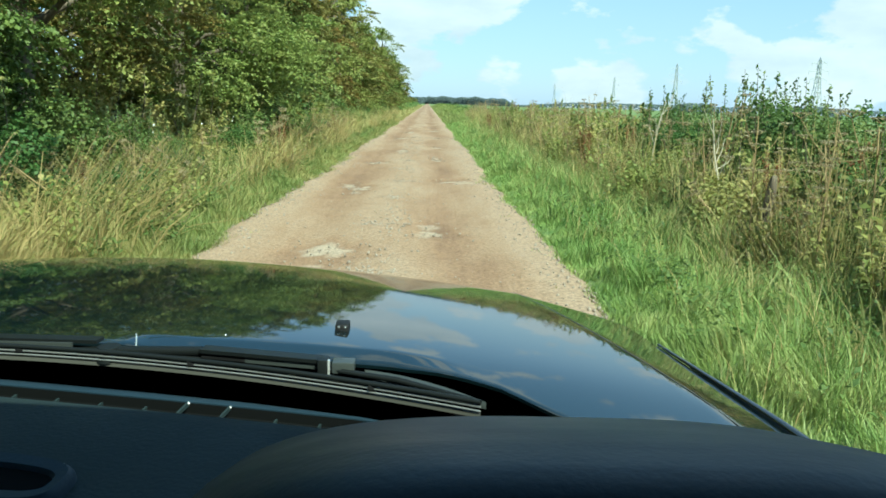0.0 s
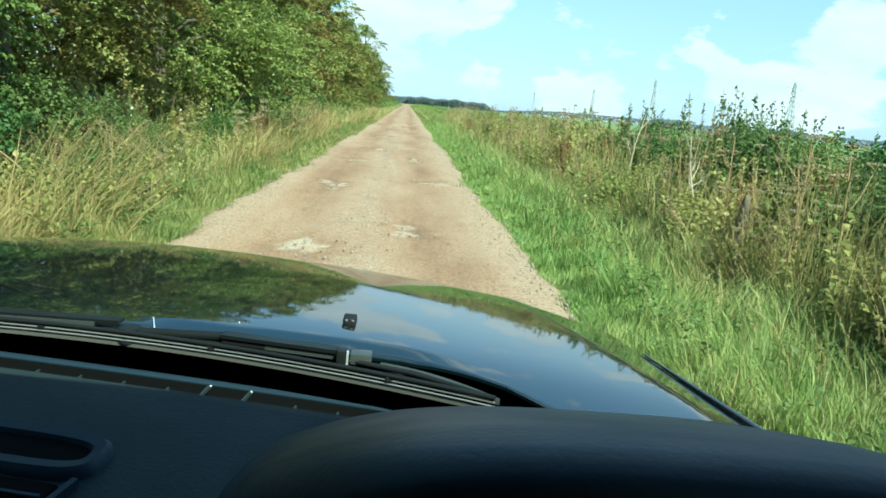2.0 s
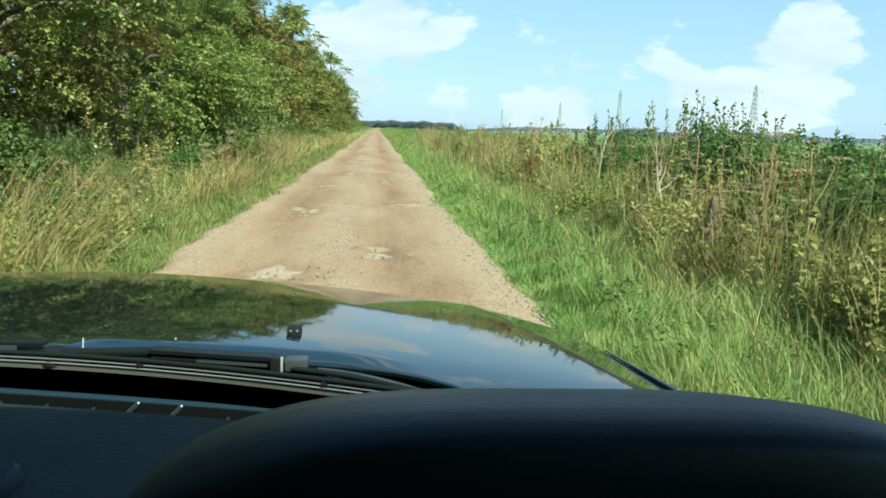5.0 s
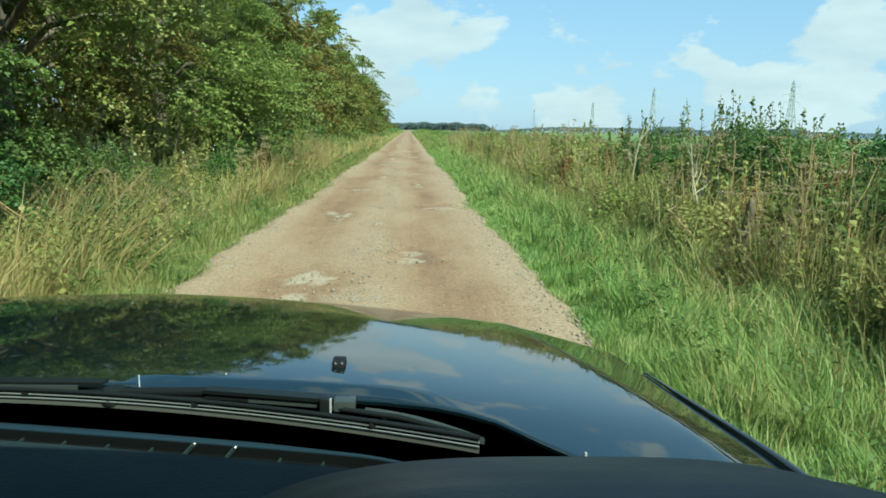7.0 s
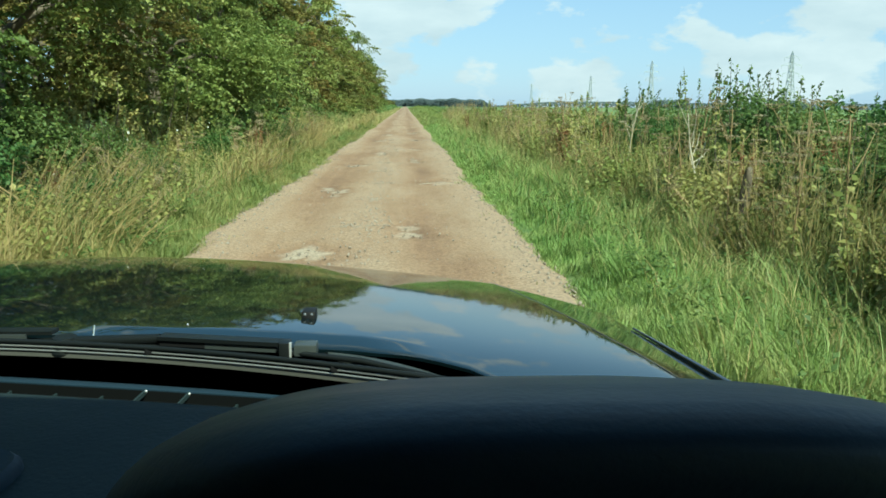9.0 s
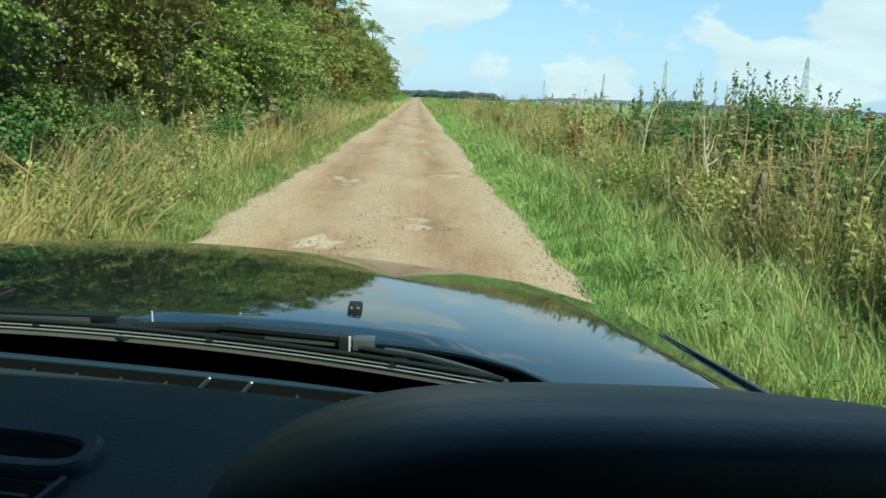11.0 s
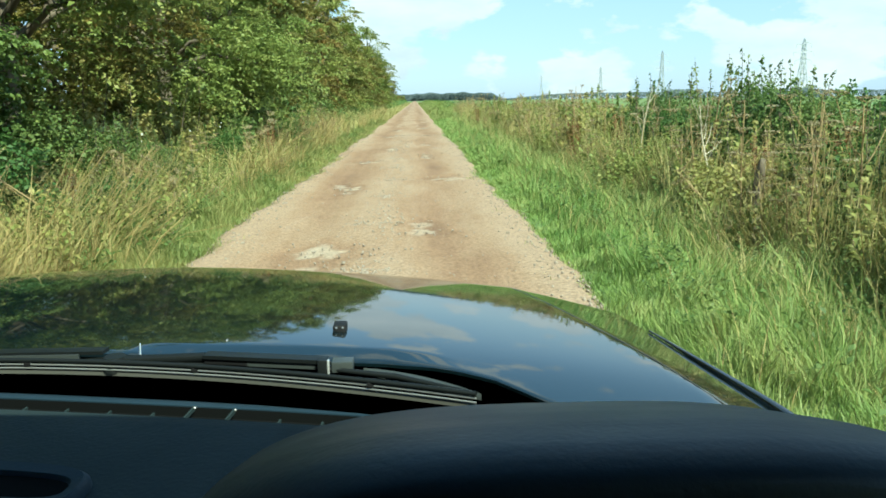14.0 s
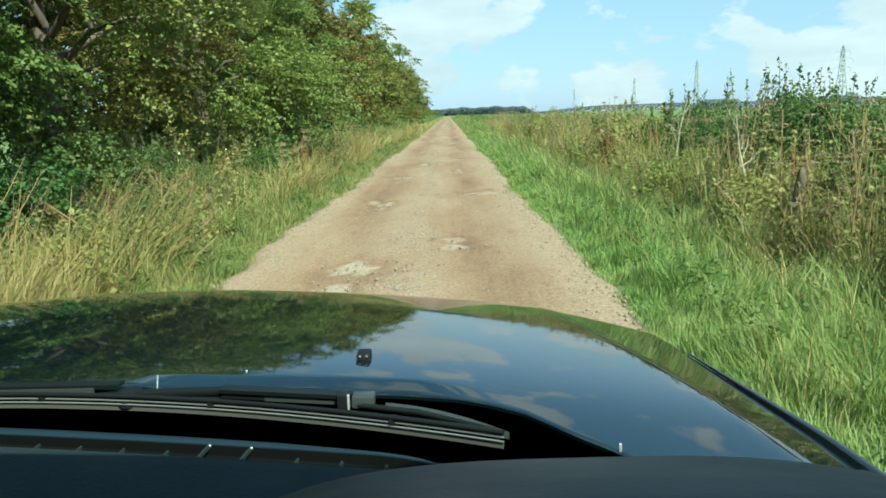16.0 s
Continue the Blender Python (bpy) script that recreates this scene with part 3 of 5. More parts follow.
def grow_tree(seed, height, spread, leaves, leaf, mat, label, group, low=0.9, lean=0.0, lobe_count=42, name="tree"):
    """A hedgerow tree: trunk with limbs, and a crown of lobes that starts low."""
    r = np.random.default_rng(seed)
    root = thing(name, (0, 0, 0), label, "tree", group)
    lobes, limbs = [], []
    top = Vector((r.uniform(-0.3, 0.3), r.uniform(-0.3, 0.3), height * 0.8))
    trunk = [Vector((0, 0, -0.1)), Vector((0.06, 0.05, height * 0.25)), Vector((-0.05, 0.1, height * 0.5)), top]
    limbs.append((trunk, [0.16, 0.12, 0.08, 0.03]))
    for k in range(lobe_count):
        h = low + (height - low) * (k + r.random()) / lobe_count
        f = (h - low) / (height - low)
        wide = spread * (0.50 + 0.50 * math.sin(math.pi * min(1, 0.12 + f * 0.9))) * (1 - 0.55 * max(0, f - 0.6) / 0.4)
        a, q = r.uniform(0, 2 * math.pi), wide * math.sqrt(r.uniform(0.12, 1.0))
        rad = r.uniform(0.42, 1.0) * (1 - 0.35 * f) * spread / 2.2
        lobes.append((q * math.cos(a) + lean * f, q * math.sin(a), min(h, height - rad * 0.6), rad))
        if k % 3 == 0:
            start = trunk[1].lerp(top, max(0, f - 0.25))
            end = Vector(lobes[-1][:3])
            mid = start.lerp(end, 0.5) + Vector((0, 0, 0.25))
            limbs.append(([start, mid, end], [0.06, 0.04, 0.012]))
    P, N = bough_points(r, lobes, leaves)
    mesh_part("trunk", tubes_mesh("trunk", limbs, BARK), root, "grey-brown branching trunk")
    mesh_part("crown", leaf_mesh("crown", P, N, leaf, mat, r), root)
    return root


def grow_bush(seed, height, spread, leaves, leaf, mat, label, group, name="bush", shoots=5):
    """A low bush of canes with leafy lobes down to the ground, with a few upright shoots."""
    r = np.random.default_rng(seed)
    root = thing(name, (0, 0, 0), label, "bush", group)
    lobes, canes, extra = [], [], []
    for k in range(16):
        f = r.random()
        a, q = r.uniform(0, 6.28), spread * math.sqrt(r.random()) * (1 - 0.35 * f)
        rad = r.uniform(0.16, 0.34) * height ** 0.7
        h = rad * 0.5 + (height - rad * 1.3) * f
        lobes.append((q * math.cos(a), q * math.sin(a), h, rad))
        if k % 2:
            canes.append(([(0.02 * math.cos(a), 0.02 * math.sin(a), -0.05), (q * 0.7 * math.cos(a), q * 0.7 * math.sin(a), h * 0.7), lobes[-1][:3]], [0.012, 0.009, 0.004]))
    P, N = crown_points(r, lobes, leaves, 0.9)
    for k in range(shoots):
        a, q = r.uniform(0, 6.28), spread * 0.7 * r.random()
        x, y, t = q * math.cos(a), q * math.sin(a), height * r.uniform(1.02, 1.42)
        e = (x + r.normal(0, 0.12), y + r.normal(0, 0.12), t)
        canes.append(([(0.02 * math.cos(a), 0.02 * math.sin(a), -0.05), (x * 0.8, y * 0.8, height * 0.4), ((x + e[0]) / 2, (y + e[1]) / 2, (height * 0.4 + t) / 2), e], [0.010, 0.008, 0.006, 0.002]))
        m = 46
        w = r.uniform(0.35, 1.0, (m, 1))
        p = np.array([x, y, height * 0.4]) * (1 - w) + np.array(e) * w
        extra.append(p + r.normal(0, 0.05, (m, 3)) * (1.25 - w))
    if extra:
        E = np.vstack(extra)
        P, N = np.vstack([P, E]), np.vstack([N, r.normal(size=E.shape) + [0, 0, 0.4]])
    mesh_part("trunk", tubes_mesh("trunk", canes, BARK, 5), root, "thin brown woody canes")
    mesh_part("foliage", leaf_mesh("foliage", P, N, leaf, mat, r), root)
    return root


def grow_hogweed(seed, height, label):
    """A dead hogweed: ribbed tan stalk, forking near the top into flat seed heads, a few withered leaves."""
    r = np.random.default_rng(seed)
    root = thing("hogweed", (0, 0, 0), label, "weed", "dead stalks in the hedge bank")
    bend = r.normal(0, 0.10, 2)
    top = Vector((bend[0], bend[1], height))
    stalks = [([(0, 0, -0.05), (bend[0] * 0.3, bend[1] * 0.3, height * 0.5), top], [0.011, 0.009, 0.005])]
    heads = []
    for k in range(5):
        f = r.uniform(0.5, 0.95)
        s = Vector((0, 0, 0)).lerp(top, f)
        e = top + Vector((r.normal(0, 0.16), r.normal(0, 0.16), r.uniform(-0.3, 0.08)))
        stalks.append(([s, s.lerp(e, 0.6) + Vector((0, 0, -0.03)), e], [0.005, 0.004, 0.003]))
        rad = r.uniform(0.05, 0.10)
        for j in range(7):
            w = j * 0.9
            stalks.append(([e, e + Vector((math.cos(w) * rad, math.sin(w) * rad, 0.045))], [0.0018, 0.001]))
        m = 60
        a, q = r.uniform(0, 6.28, m), rad * np.sqrt(r.random(m))
        heads.append(np.column_stack([e.x + q * np.cos(a), e.y + q * np.sin(a), e.z + 0.045 + r.normal(0, 0.006, m)]))
    mesh_part("stalk", tubes_mesh("stalk", stalks, STALK_DRY, 5), root, "dry tan stalk")
    for H in heads:
        mesh_part("seed_head", leaf_mesh("seed_head", H, np.tile([0, 0, 1.0], (len(H), 1)) + r.normal(0, 0.4, H.shape), 0.02, UMBEL, r, 1.2), root, "flat faded seed head")["kind"] = "stuff"
    m = 70
    t = r.uniform(0.05, 0.7, (m, 1))
    P = np.array(tuple(top)) * t + r.normal(0, 0.09, (m, 3))
    mesh_part("foliage", leaf_mesh("foliage", P, r.normal(size=(m, 3)) + [0, 0, 0.6], 0.065, LEAF_WEED, r), root)
    return root


def grow_reeds(seed, height, stems, lean, label):
    """A clump of coarse dead grass blown over to one side: jointed straw stems with a drooping tip, long dry blades."""
    r = np.random.default_rng(seed)
    root = thing("reed_clump", (0, 0, 0), label, "dry grass", "dry clumps beside the track")
    straws, tips, blades = [], [], []
    for k in range(stems):
        s = Vector((r.normal(0, 0.20), r.normal(0, 0.26), -0.04))
        long = height * r.uniform(0.6, 1.1)
        a = radians(lean + r.normal(0, 11))
        d = Vector((math.sin(a), r.normal(0, 0.18), math.cos(a)))
        sag = Vector((0.10 * long, 0, -0.07 * long))
        mid, end = s + d * long * 0.55, s + d * long + sag
        thick = r.uniform(0.0026, 0.0046)
        straws.append(([s, mid, s.lerp(end, 0.8) - sag * 0.18, end], [thick, thick * 0.9, thick * 0.7, thick * 0.35]))
        if r.random() < 0.4:
            t = r.uniform(0.80, 1.03, (14, 1))
            tips.append(np.array(tuple(s)) * (1 - t) + np.array(tuple(end)) * t + r.normal(0, 0.008, (14, 3)))
        for j in range(3):
            f = r.uniform(0.1, 0.6)
            p = s.lerp(mid, f)
            e = p + Vector((r.normal(0.10, 0.12), r.normal(0, 0.12), r.uniform(0.02, 0.22))) * height
            blades.append(([p, p.lerp(e, 0.5) + Vector((0, 0, 0.05 * height)), e], [0.0035, 0.0028, 0.0006]))
    mesh_part("straw", tubes_mesh("straw", straws, GRASS_DRY, 4), root, "long bent straw stems")["kind"] = "stuff"
    mesh_part("blade", tubes_mesh("blade", blades, GRASS_MIXED, 3), root, "curling olive and straw blades")["kind"] = "stuff"
    P = np.vstack(tips)
    mesh_part("seed_head", leaf_mesh("seed_head", P, r.normal(size=P.shape), 0.022, UMBEL, r, 2.4), root, "thin faded seed heads")["kind"] = "stuff"
    return root


def grow_nettle(seed, height, mat, label):
    """Leafy upright stems with broad leaves in pairs, the tops nodding a little."""
    r = np.random.default_rng(seed)
    root = thing("nettle_clump", (0, 0, 0), label, "weed", "leafy weeds along the hedge bank")
    stalks, P, N = [], [], []
    for k in range(13):
        s = Vector((r.normal(0, 0.16), r.normal(0, 0.18), -0.03))
        e = s + Vector((r.normal(0, 0.14), r.normal(0, 0.14), height * r.uniform(0.6, 1.1)))
        stalks.append(([s, s.lerp(e, 0.5), e], [0.0032, 0.0026, 0.0014]))
        for j in range(14):
            f = 0.16 + 0.065 * j
            turn = 1.57 * j + r.uniform(-0.4, 0.4)
            for way in (0, math.pi):
                d = np.array([math.cos(turn + way), math.sin(turn + way), 0.0])
                reach = 0.045 * (1.25 - 0.6 * f)
                P.append(np.array(tuple(s.lerp(e, f))) + d * reach + [0, 0, r.normal(0.0, 0.012)])
                N.append(d * 0.45 + [0, 0, 1] + r.normal(0, 0.28, 3))
    mesh_part("stem", tubes_mesh("stem", stalks, mat, 4), root)["kind"] = "stuff"
    mesh_part("foliage", leaf_mesh("foliage", np.array(P), np.array(N), 0.062, mat, r, 1.7), root)["kind"] = "stuff"
    return root


def grow_dock(seed, height):
    """A dock or willowherb gone to seed: straight stems thick with rust-brown seed."""
    r = np.random.default_rng(seed)
    root = thing("dock_plant", (0, 0, 0), "upright dock plant with rust-brown seed spikes in the verge", "weed", "seeding plants in the verge")
    stalks, pts = [], []
    for k in range(6):
        e = Vector((r.normal(0, 0.14), r.normal(0, 0.14), height * r.uniform(0.75, 1.05)))
        s = Vector((r.normal(0, 0.05), r.normal(0, 0.05), -0.03))
        stalks.append(([s, s.lerp(e, 0.5), e], [0.006, 0.005, 0.002]))
        m = 90
        t = r.uniform(0.4, 1.0, (m, 1))
        pts.append(np.array(tuple(s)) * (1 - t) + np.array(tuple(e)) * t + r.normal(0, 0.022, (m, 3)))
    for stalk, P in zip(stalks, pts):
        mesh_part("stem", tubes_mesh("stem", [stalk], STALK_DRY, 5), root)
        spike = mesh_part("seed_spike", leaf_mesh("seed_spike", P, r.normal(size=P.shape), 0.024, STALK_RED, r, 1.3), root, "rust-brown seed spike")
        spike["kind"] = "stuff"
    return root


def grass_mesh(name, r, xs, ys, zs, tall, wide, mat, droop=0.8):
    """Bent tapering blades, three triangles each."""
    n = len(xs)
    a = r.uniform(0, 2 * math.pi, n)
    side = np.column_stack([np.cos(a), np.sin(a), np.zeros(n)])
    fall = np.column_stack([np.cos(a + 1.57), np.sin(a + 1.57), np.zeros(n)]) * (tall * droop * r.uniform(0.2, 1.2, n))[:, None]
    tuft = np.array([6.3 * noise.noise((x * 1.9, y * 1.9, 4)) for x, y in zip(xs, ys)])
    fall += np.column_stack([np.cos(tuft) - 0.2, np.sin(tuft), np.zeros(n)]) * (0.40 * droop * tall)[:, None]
    base = np.column_stack([xs, ys, zs - 0.02])
    upv = np.zeros((n, 3))
    upv[:, 2] = tall
    w = side * (wide / 2)[:, None]
    V = np.empty((n, 5, 3))
    V[:, 0], V[:, 1] = base - w, base + w
    V[:, 2], V[:, 3] = base + upv * 0.55 + fall * 0.35 - w * 0.8, base + upv * 0.55 + fall * 0.35 + w * 0.8
    V[:, 4] = base + upv * r.uniform(0.85, 1.0, (n, 1)) + fall
    i = np.arange(n)[:, None] * 5
    F = np.concatenate([i + [0, 1, 3], i + [0, 3, 2], i + [2, 3, 4]], axis=1).reshape(-1, 3)
    return mesh_np(name, V.reshape(-1, 3), F, mat)


def strip_places(r, n, x0, x1, y0, y1, power=2.2):
    """Places over a strip beside the track, thinning with distance."""
    ys = y0 + (y1 - y0) * r.random(n) ** power
    xs = x0 + (x1 - x0) * r.random(n)
    edge = np.array([wobble(y, 5 if x > 0 else 1) if y < 80 else 0 for x, y in zip(xs, ys)])
    xs = xs + edge * np.clip(1 - np.abs(xs - (ROAD_RIGHT if x0 > 0 else ROAD_LEFT)) / 0.8, 0, 1)
    # the outer edge frays into the field
    out = np.abs(xs - (x0 if x0 > 0 else x1)) / (x1 - x0)
    xs = xs + (1 if x0 > 0 else -1) * out ** 4 * 0.7 * np.random.default_rng(n).random(n)
    zs = np.array([ground_height(x, y) for x, y in zip(xs, ys)])
    return xs, ys, np.maximum(zs, -0.03)


def build_grass():
    r = np.random.default_rng(21)
    jobs = [
        # name, blades, strip, height range, material, label
        ("verge_grass", 300000, (1.12, 2.9, 0.6, 60), (0.05, 0.19), GRASS_GREEN, "lush green grass on the verge beside the track"),
        ("verge_grass", 40000, (2.0, 3.7, 1.0, 60), (0.14, 0.40), GRASS_GREEN, "taller green grass at the foot of the hedge"),
        ("verge_grass", 6000, (2.2, 3.5, 1.5, 60), (0.2, 0.46), GRASS_MIXED, "straw-tinged grass at the foot of the hedge"),
        ("verge_grass", 100000, (-2.9, -1.86, 3.0, 60), (0.07, 0.28), GRASS_MIXED, "green and straw-coloured grass on the verge"),
        ("tall_grass", 16000, (-4.4, -2.5, 3.5, 70), (0.2, 0.5), GRASS_GREEN, "tall green grass under the roadside trees"),
        ("tall_grass", 30000, (-4.4, -2.5, 3.5, 70), (0.25, 0.62), GRASS_MIXED, "tall rank grass under the roadside trees"),
        ("dry_grass", 11500, (-3.6, -2.35, 4.0, 80), (0.35, 0.8), GRASS_DRY, "tall straw-coloured dry grass on the verge"),
        ("dry_grass", 1600, (2.1, 3.4, 2.0, 60), (0.25, 0.5), GRASS_DRY, "straw-coloured dry grass in the hedge bank"),
        ("verge_grass", 9000, (0.92, 1.2, 2.5, 50), (0.04, 0.15), GRASS_MIXED, "ragged grass tufts along the edge of the track"),
        ("verge_grass", 9000, (-2.0, -1.66, 3.5, 50), (0.04, 0.16), GRASS_MIXED, "ragged grass tufts along the edge of the track"),
        ("verge_grass", 1500, (1.5, 2.9, 2.0, 40), (0.18, 0.4), GRASS_DRY, "pale seeding grass stems in the green verge"),
        ("verge_grass", 15000, (1.5, 3.1, 1.0, 40), (0.14, 0.34), GRASS_GREEN, "green grass in loose tufts on the verge"),
        ("verge_grass", 9500, (2.1, 3.6, 1.2, 45), (0.18, 0.46), GRASS_MIXED, "olive and straw grass in loose tufts on the verge"),
        ("dry_grass", 1000, (2.6, 3.4, 3.5, 50), (0.4, 0.85), GRASS_DRY, "leaning pale stems along the foot of the hedge"),
        ("near_grass", 26000, (1.12, 3.2, -14, 0.8), (0.08, 0.3), GRASS_GREEN, "green grass beside the parked car"),
        ("near_grass", 26000, (-4.2, -1.86, -14, 3.2), (0.1, 0.4), GRASS_MIXED, "green and straw grass beside the parked car"),
        ("near_grass", 50000, (1.12, 3.2, -3.5, 1.0), (0.06, 0.2), GRASS_GREEN, "green grass beside the parked car"),
        ("near_grass", 40000, (-4.2, -1.86, -3.5, 4.0), (0.08, 0.32), GRASS_MIXED, "green and straw grass beside the parked car"),
        ("weed_stems", 12500, (2.75, 3.9, 2.2, 60), (0.35, 0.85), GRASS_MIXED, "tangled olive and straw weed stems in front of the hedge"),
        ("dry_stalks", 5500, (2.95, 4.3, 2.4, 60), (0.45, 1.1), GRASS_DRY, "dry upright stems standing in the hedge bank"),
        ("far_grass", 16000, (1.15, 3.2, 50, 330), (0.2, 0.4), GRASS_MIXED, "distant grass beside the track"),
        ("far_grass", 16000, (-4.0, -1.9, 50, 330), (0.2, 0.5), GRASS_MIXED, "distant grass under the trees"),
    ]
    for name, n, strip, (h0, h1), mat, label in jobs:
        xs, ys, zs = strip_places(r, n, *strip, power=1.0 if name == "near_grass" else 2.2 if strip[2] < 40 else 1.6)
        if name == "verge_grass" and strip[1] - strip[0] < 0.4:
            keep = np.array([noise.noise((x * 2.5, y * 1.4, 6)) for x, y in zip(xs, ys)]) > 0.05 + 2.2 * (np.abs(xs - (ROAD_RIGHT if xs[0] > 0 else ROAD_LEFT)) - 0.05)
            xs, ys, zs = xs[keep], ys[keep], zs[keep]
        if name in ("dry_grass", "tall_grass", "dry_stalks", "weed_stems"):
            keep = np.array([noise.noise((x * 0.7, y * 0.33, 5)) for x, y in zip(xs, ys)]) > (-0.3 if name in ("tall_grass", "weed_stems") else -0.05)
            xs, ys, zs = xs[keep], ys[keep], zs[keep]
        m = len(xs)
        patch = np.array([noise.noise((x * 1.5, y * 1.5, 8)) for x, y in zip(xs, ys)])
        clump = np.array([noise.noise((x * 3.4, y * 2.6, 12)) for x, y in zip(xs, ys)])
        tall = (h0 + (h1 - h0) * r.random(m) ** 1.3) * (1 + 0.55 * patch) * np.clip(1 + 0.9 * clump, 0.5, 1.7)
        if strip[0] > 0 or name == "verge_grass":
            near = np.abs(xs - (ROAD_RIGHT if strip[0] > 0 else ROAD_LEFT))
            tall *= np.clip(0.35 + near / 0.7, 0.35, 1)
        wide = (0.0022 + 0.0020 * r.random(m)) * (1 + np.abs(ys) / 6.5)
        tagged(new(name, grass_mesh(name, r, xs, ys, zs, tall, wide, mat, 0.25 if name == "dry_stalks" else 0.4 if name == "weed_stems" else 0.8)), label, "grass", kind="stuff")


build_grass()


def build_verge_weeds():
    """Low broad leaves of nettle, dandelion and clover among the grass."""
    r = np.random.default_rng(23)
    for x0, x1, clumps, label in ((1.6, 2.9, 150, "low broad-leaved weeds in the green verge"), (-3.2, -2.2, 200, "low broad-leaved weeds in the dry verge")):
        P = []
        for k in range(clumps):
            x, y = r.uniform(x0, x1), 2.0 + 30 * r.random() ** 1.8
            m = int(r.integers(14, 50))
            q = r.normal(0, 0.09, (m, 3)) * [1, 1, 0.8]
            q[:, 2] = np.abs(q[:, 2]) + 0.08 + 0.08 * r.random(m)
            P.append(q + [x, y, ground_height(x, y)])
        P = np.vstack(P)
        tagged(new("verge_weeds", leaf_mesh("verge_weeds", P, r.normal(0, 0.5, P.shape) + [0, -0.2, 1], 0.042, LEAF_HEDGE, r, 1.9)), label, "weeds", kind="stuff")


build_verge_weeds()

TREE_LABEL = "dense hawthorn tree with dark green leaves turning yellow"
TREES = [
    grow_tree(101, 6.9, 2.3, 58000, 0.068, LEAF_TREE, TREE_LABEL, "roadside trees"),
    grow_tree(102, 6.2, 2.2, 56000, 0.068, LEAF_TREE, TREE_LABEL, "roadside trees", lean=0.5),
    grow_tree(103, 7.3, 2.4, 19000, 0.115, LEAF_TREE, TREE_LABEL, "roadside trees"),
    grow_tree(104, 6.4, 2.2, 19000, 0.115, LEAF_BROWN, "broad roadside tree with brown-tinged green leaves", "roadside trees", lean=0.4),
]
RUSTY = grow_tree(106, 6.3, 2.25, 56000, 0.068, LEAF_BROWN, "hawthorn tree with brown and olive early-autumn leaves", "roadside trees")
WILLOW = grow_tree(105, 5.5, 2.3, 9000, 0.12, LEAF_FRESH, "pale green bushy willow beside the track", "willows beside the track", low=0.3)
BUSH_KINDS = [
    # seed, height, spread, leaf material, label, shoots
    (201, 1.25, 0.85, LEAF_DARK, "dense dark green bramble bush in the hedge", 2),
    (202, 1.15, 0.9, LEAF_WEED, "tangled yellowing green bush in the hedge", 3),
    (203, 1.4, 0.8, LEAF_HEDGE, "green hawthorn hedge bush with upright leafy shoots", 9),
]
BUSHES = [grow_bush(a, h, w, 8600, 0.052, m, label, "hedge bushes", shoots=n) for a, h, w, m, label, n in BUSH_KINDS]
FAR_BUSHES = [grow_bush(a + 40, h, w, 2600, 0.092, m, label, "hedge bushes", shoots=n - 1) for a, h, w, m, label, n in BUSH_KINDS]
WEEDS = [
    grow_hogweed(301, 1.45, "dead tan hogweed stalk with flat seed heads"),
    grow_hogweed(302, 1.2, "dead tan hogweed stalk with flat seed heads"),
    grow_hogweed(303, 0.95, "low withered hogweed with pale seed heads"),
]
DOCK = grow_dock(311, 1.05)
NETTLES = [
    grow_nettle(331, 0.62, LEAF_HEDGE, "clump of green nettles with broad leaves"),
    grow_nettle(332, 0.5, LEAF_WEED, "clump of yellowing leafy weeds"),
    grow_nettle(333, 0.75, LEAF_WEED, "tall clump of pale green leafy weeds"),
]
REEDS = [
    grow_reeds(321, 0.95, 34, 24, "clump of tall straw-coloured grass blown to one side"),
    grow_reeds(322, 0.75, 30, 34, "low clump of bent straw-coloured grass"),
    grow_reeds(323, 1.1, 22, 18, "thin clump of long pale dead stems"),
]


def place(ob, used, x, y, turn, size, stretch=1.0, tilt=0.0):
    """The first call sets the grown plant itself, later ones copies of it."""
    z = ground_height(x, y)
    if ob in used:
        c = copy_thing(ob, pose(x, y, z, tilt, 0, turn))
    else:
        used.add(ob)
        c = ob
        c.location, c.rotation_euler = (x, y, z), (0, 0, radians(turn))
    c.scale = (size, size, size * stretch)
    return c


SET = set()


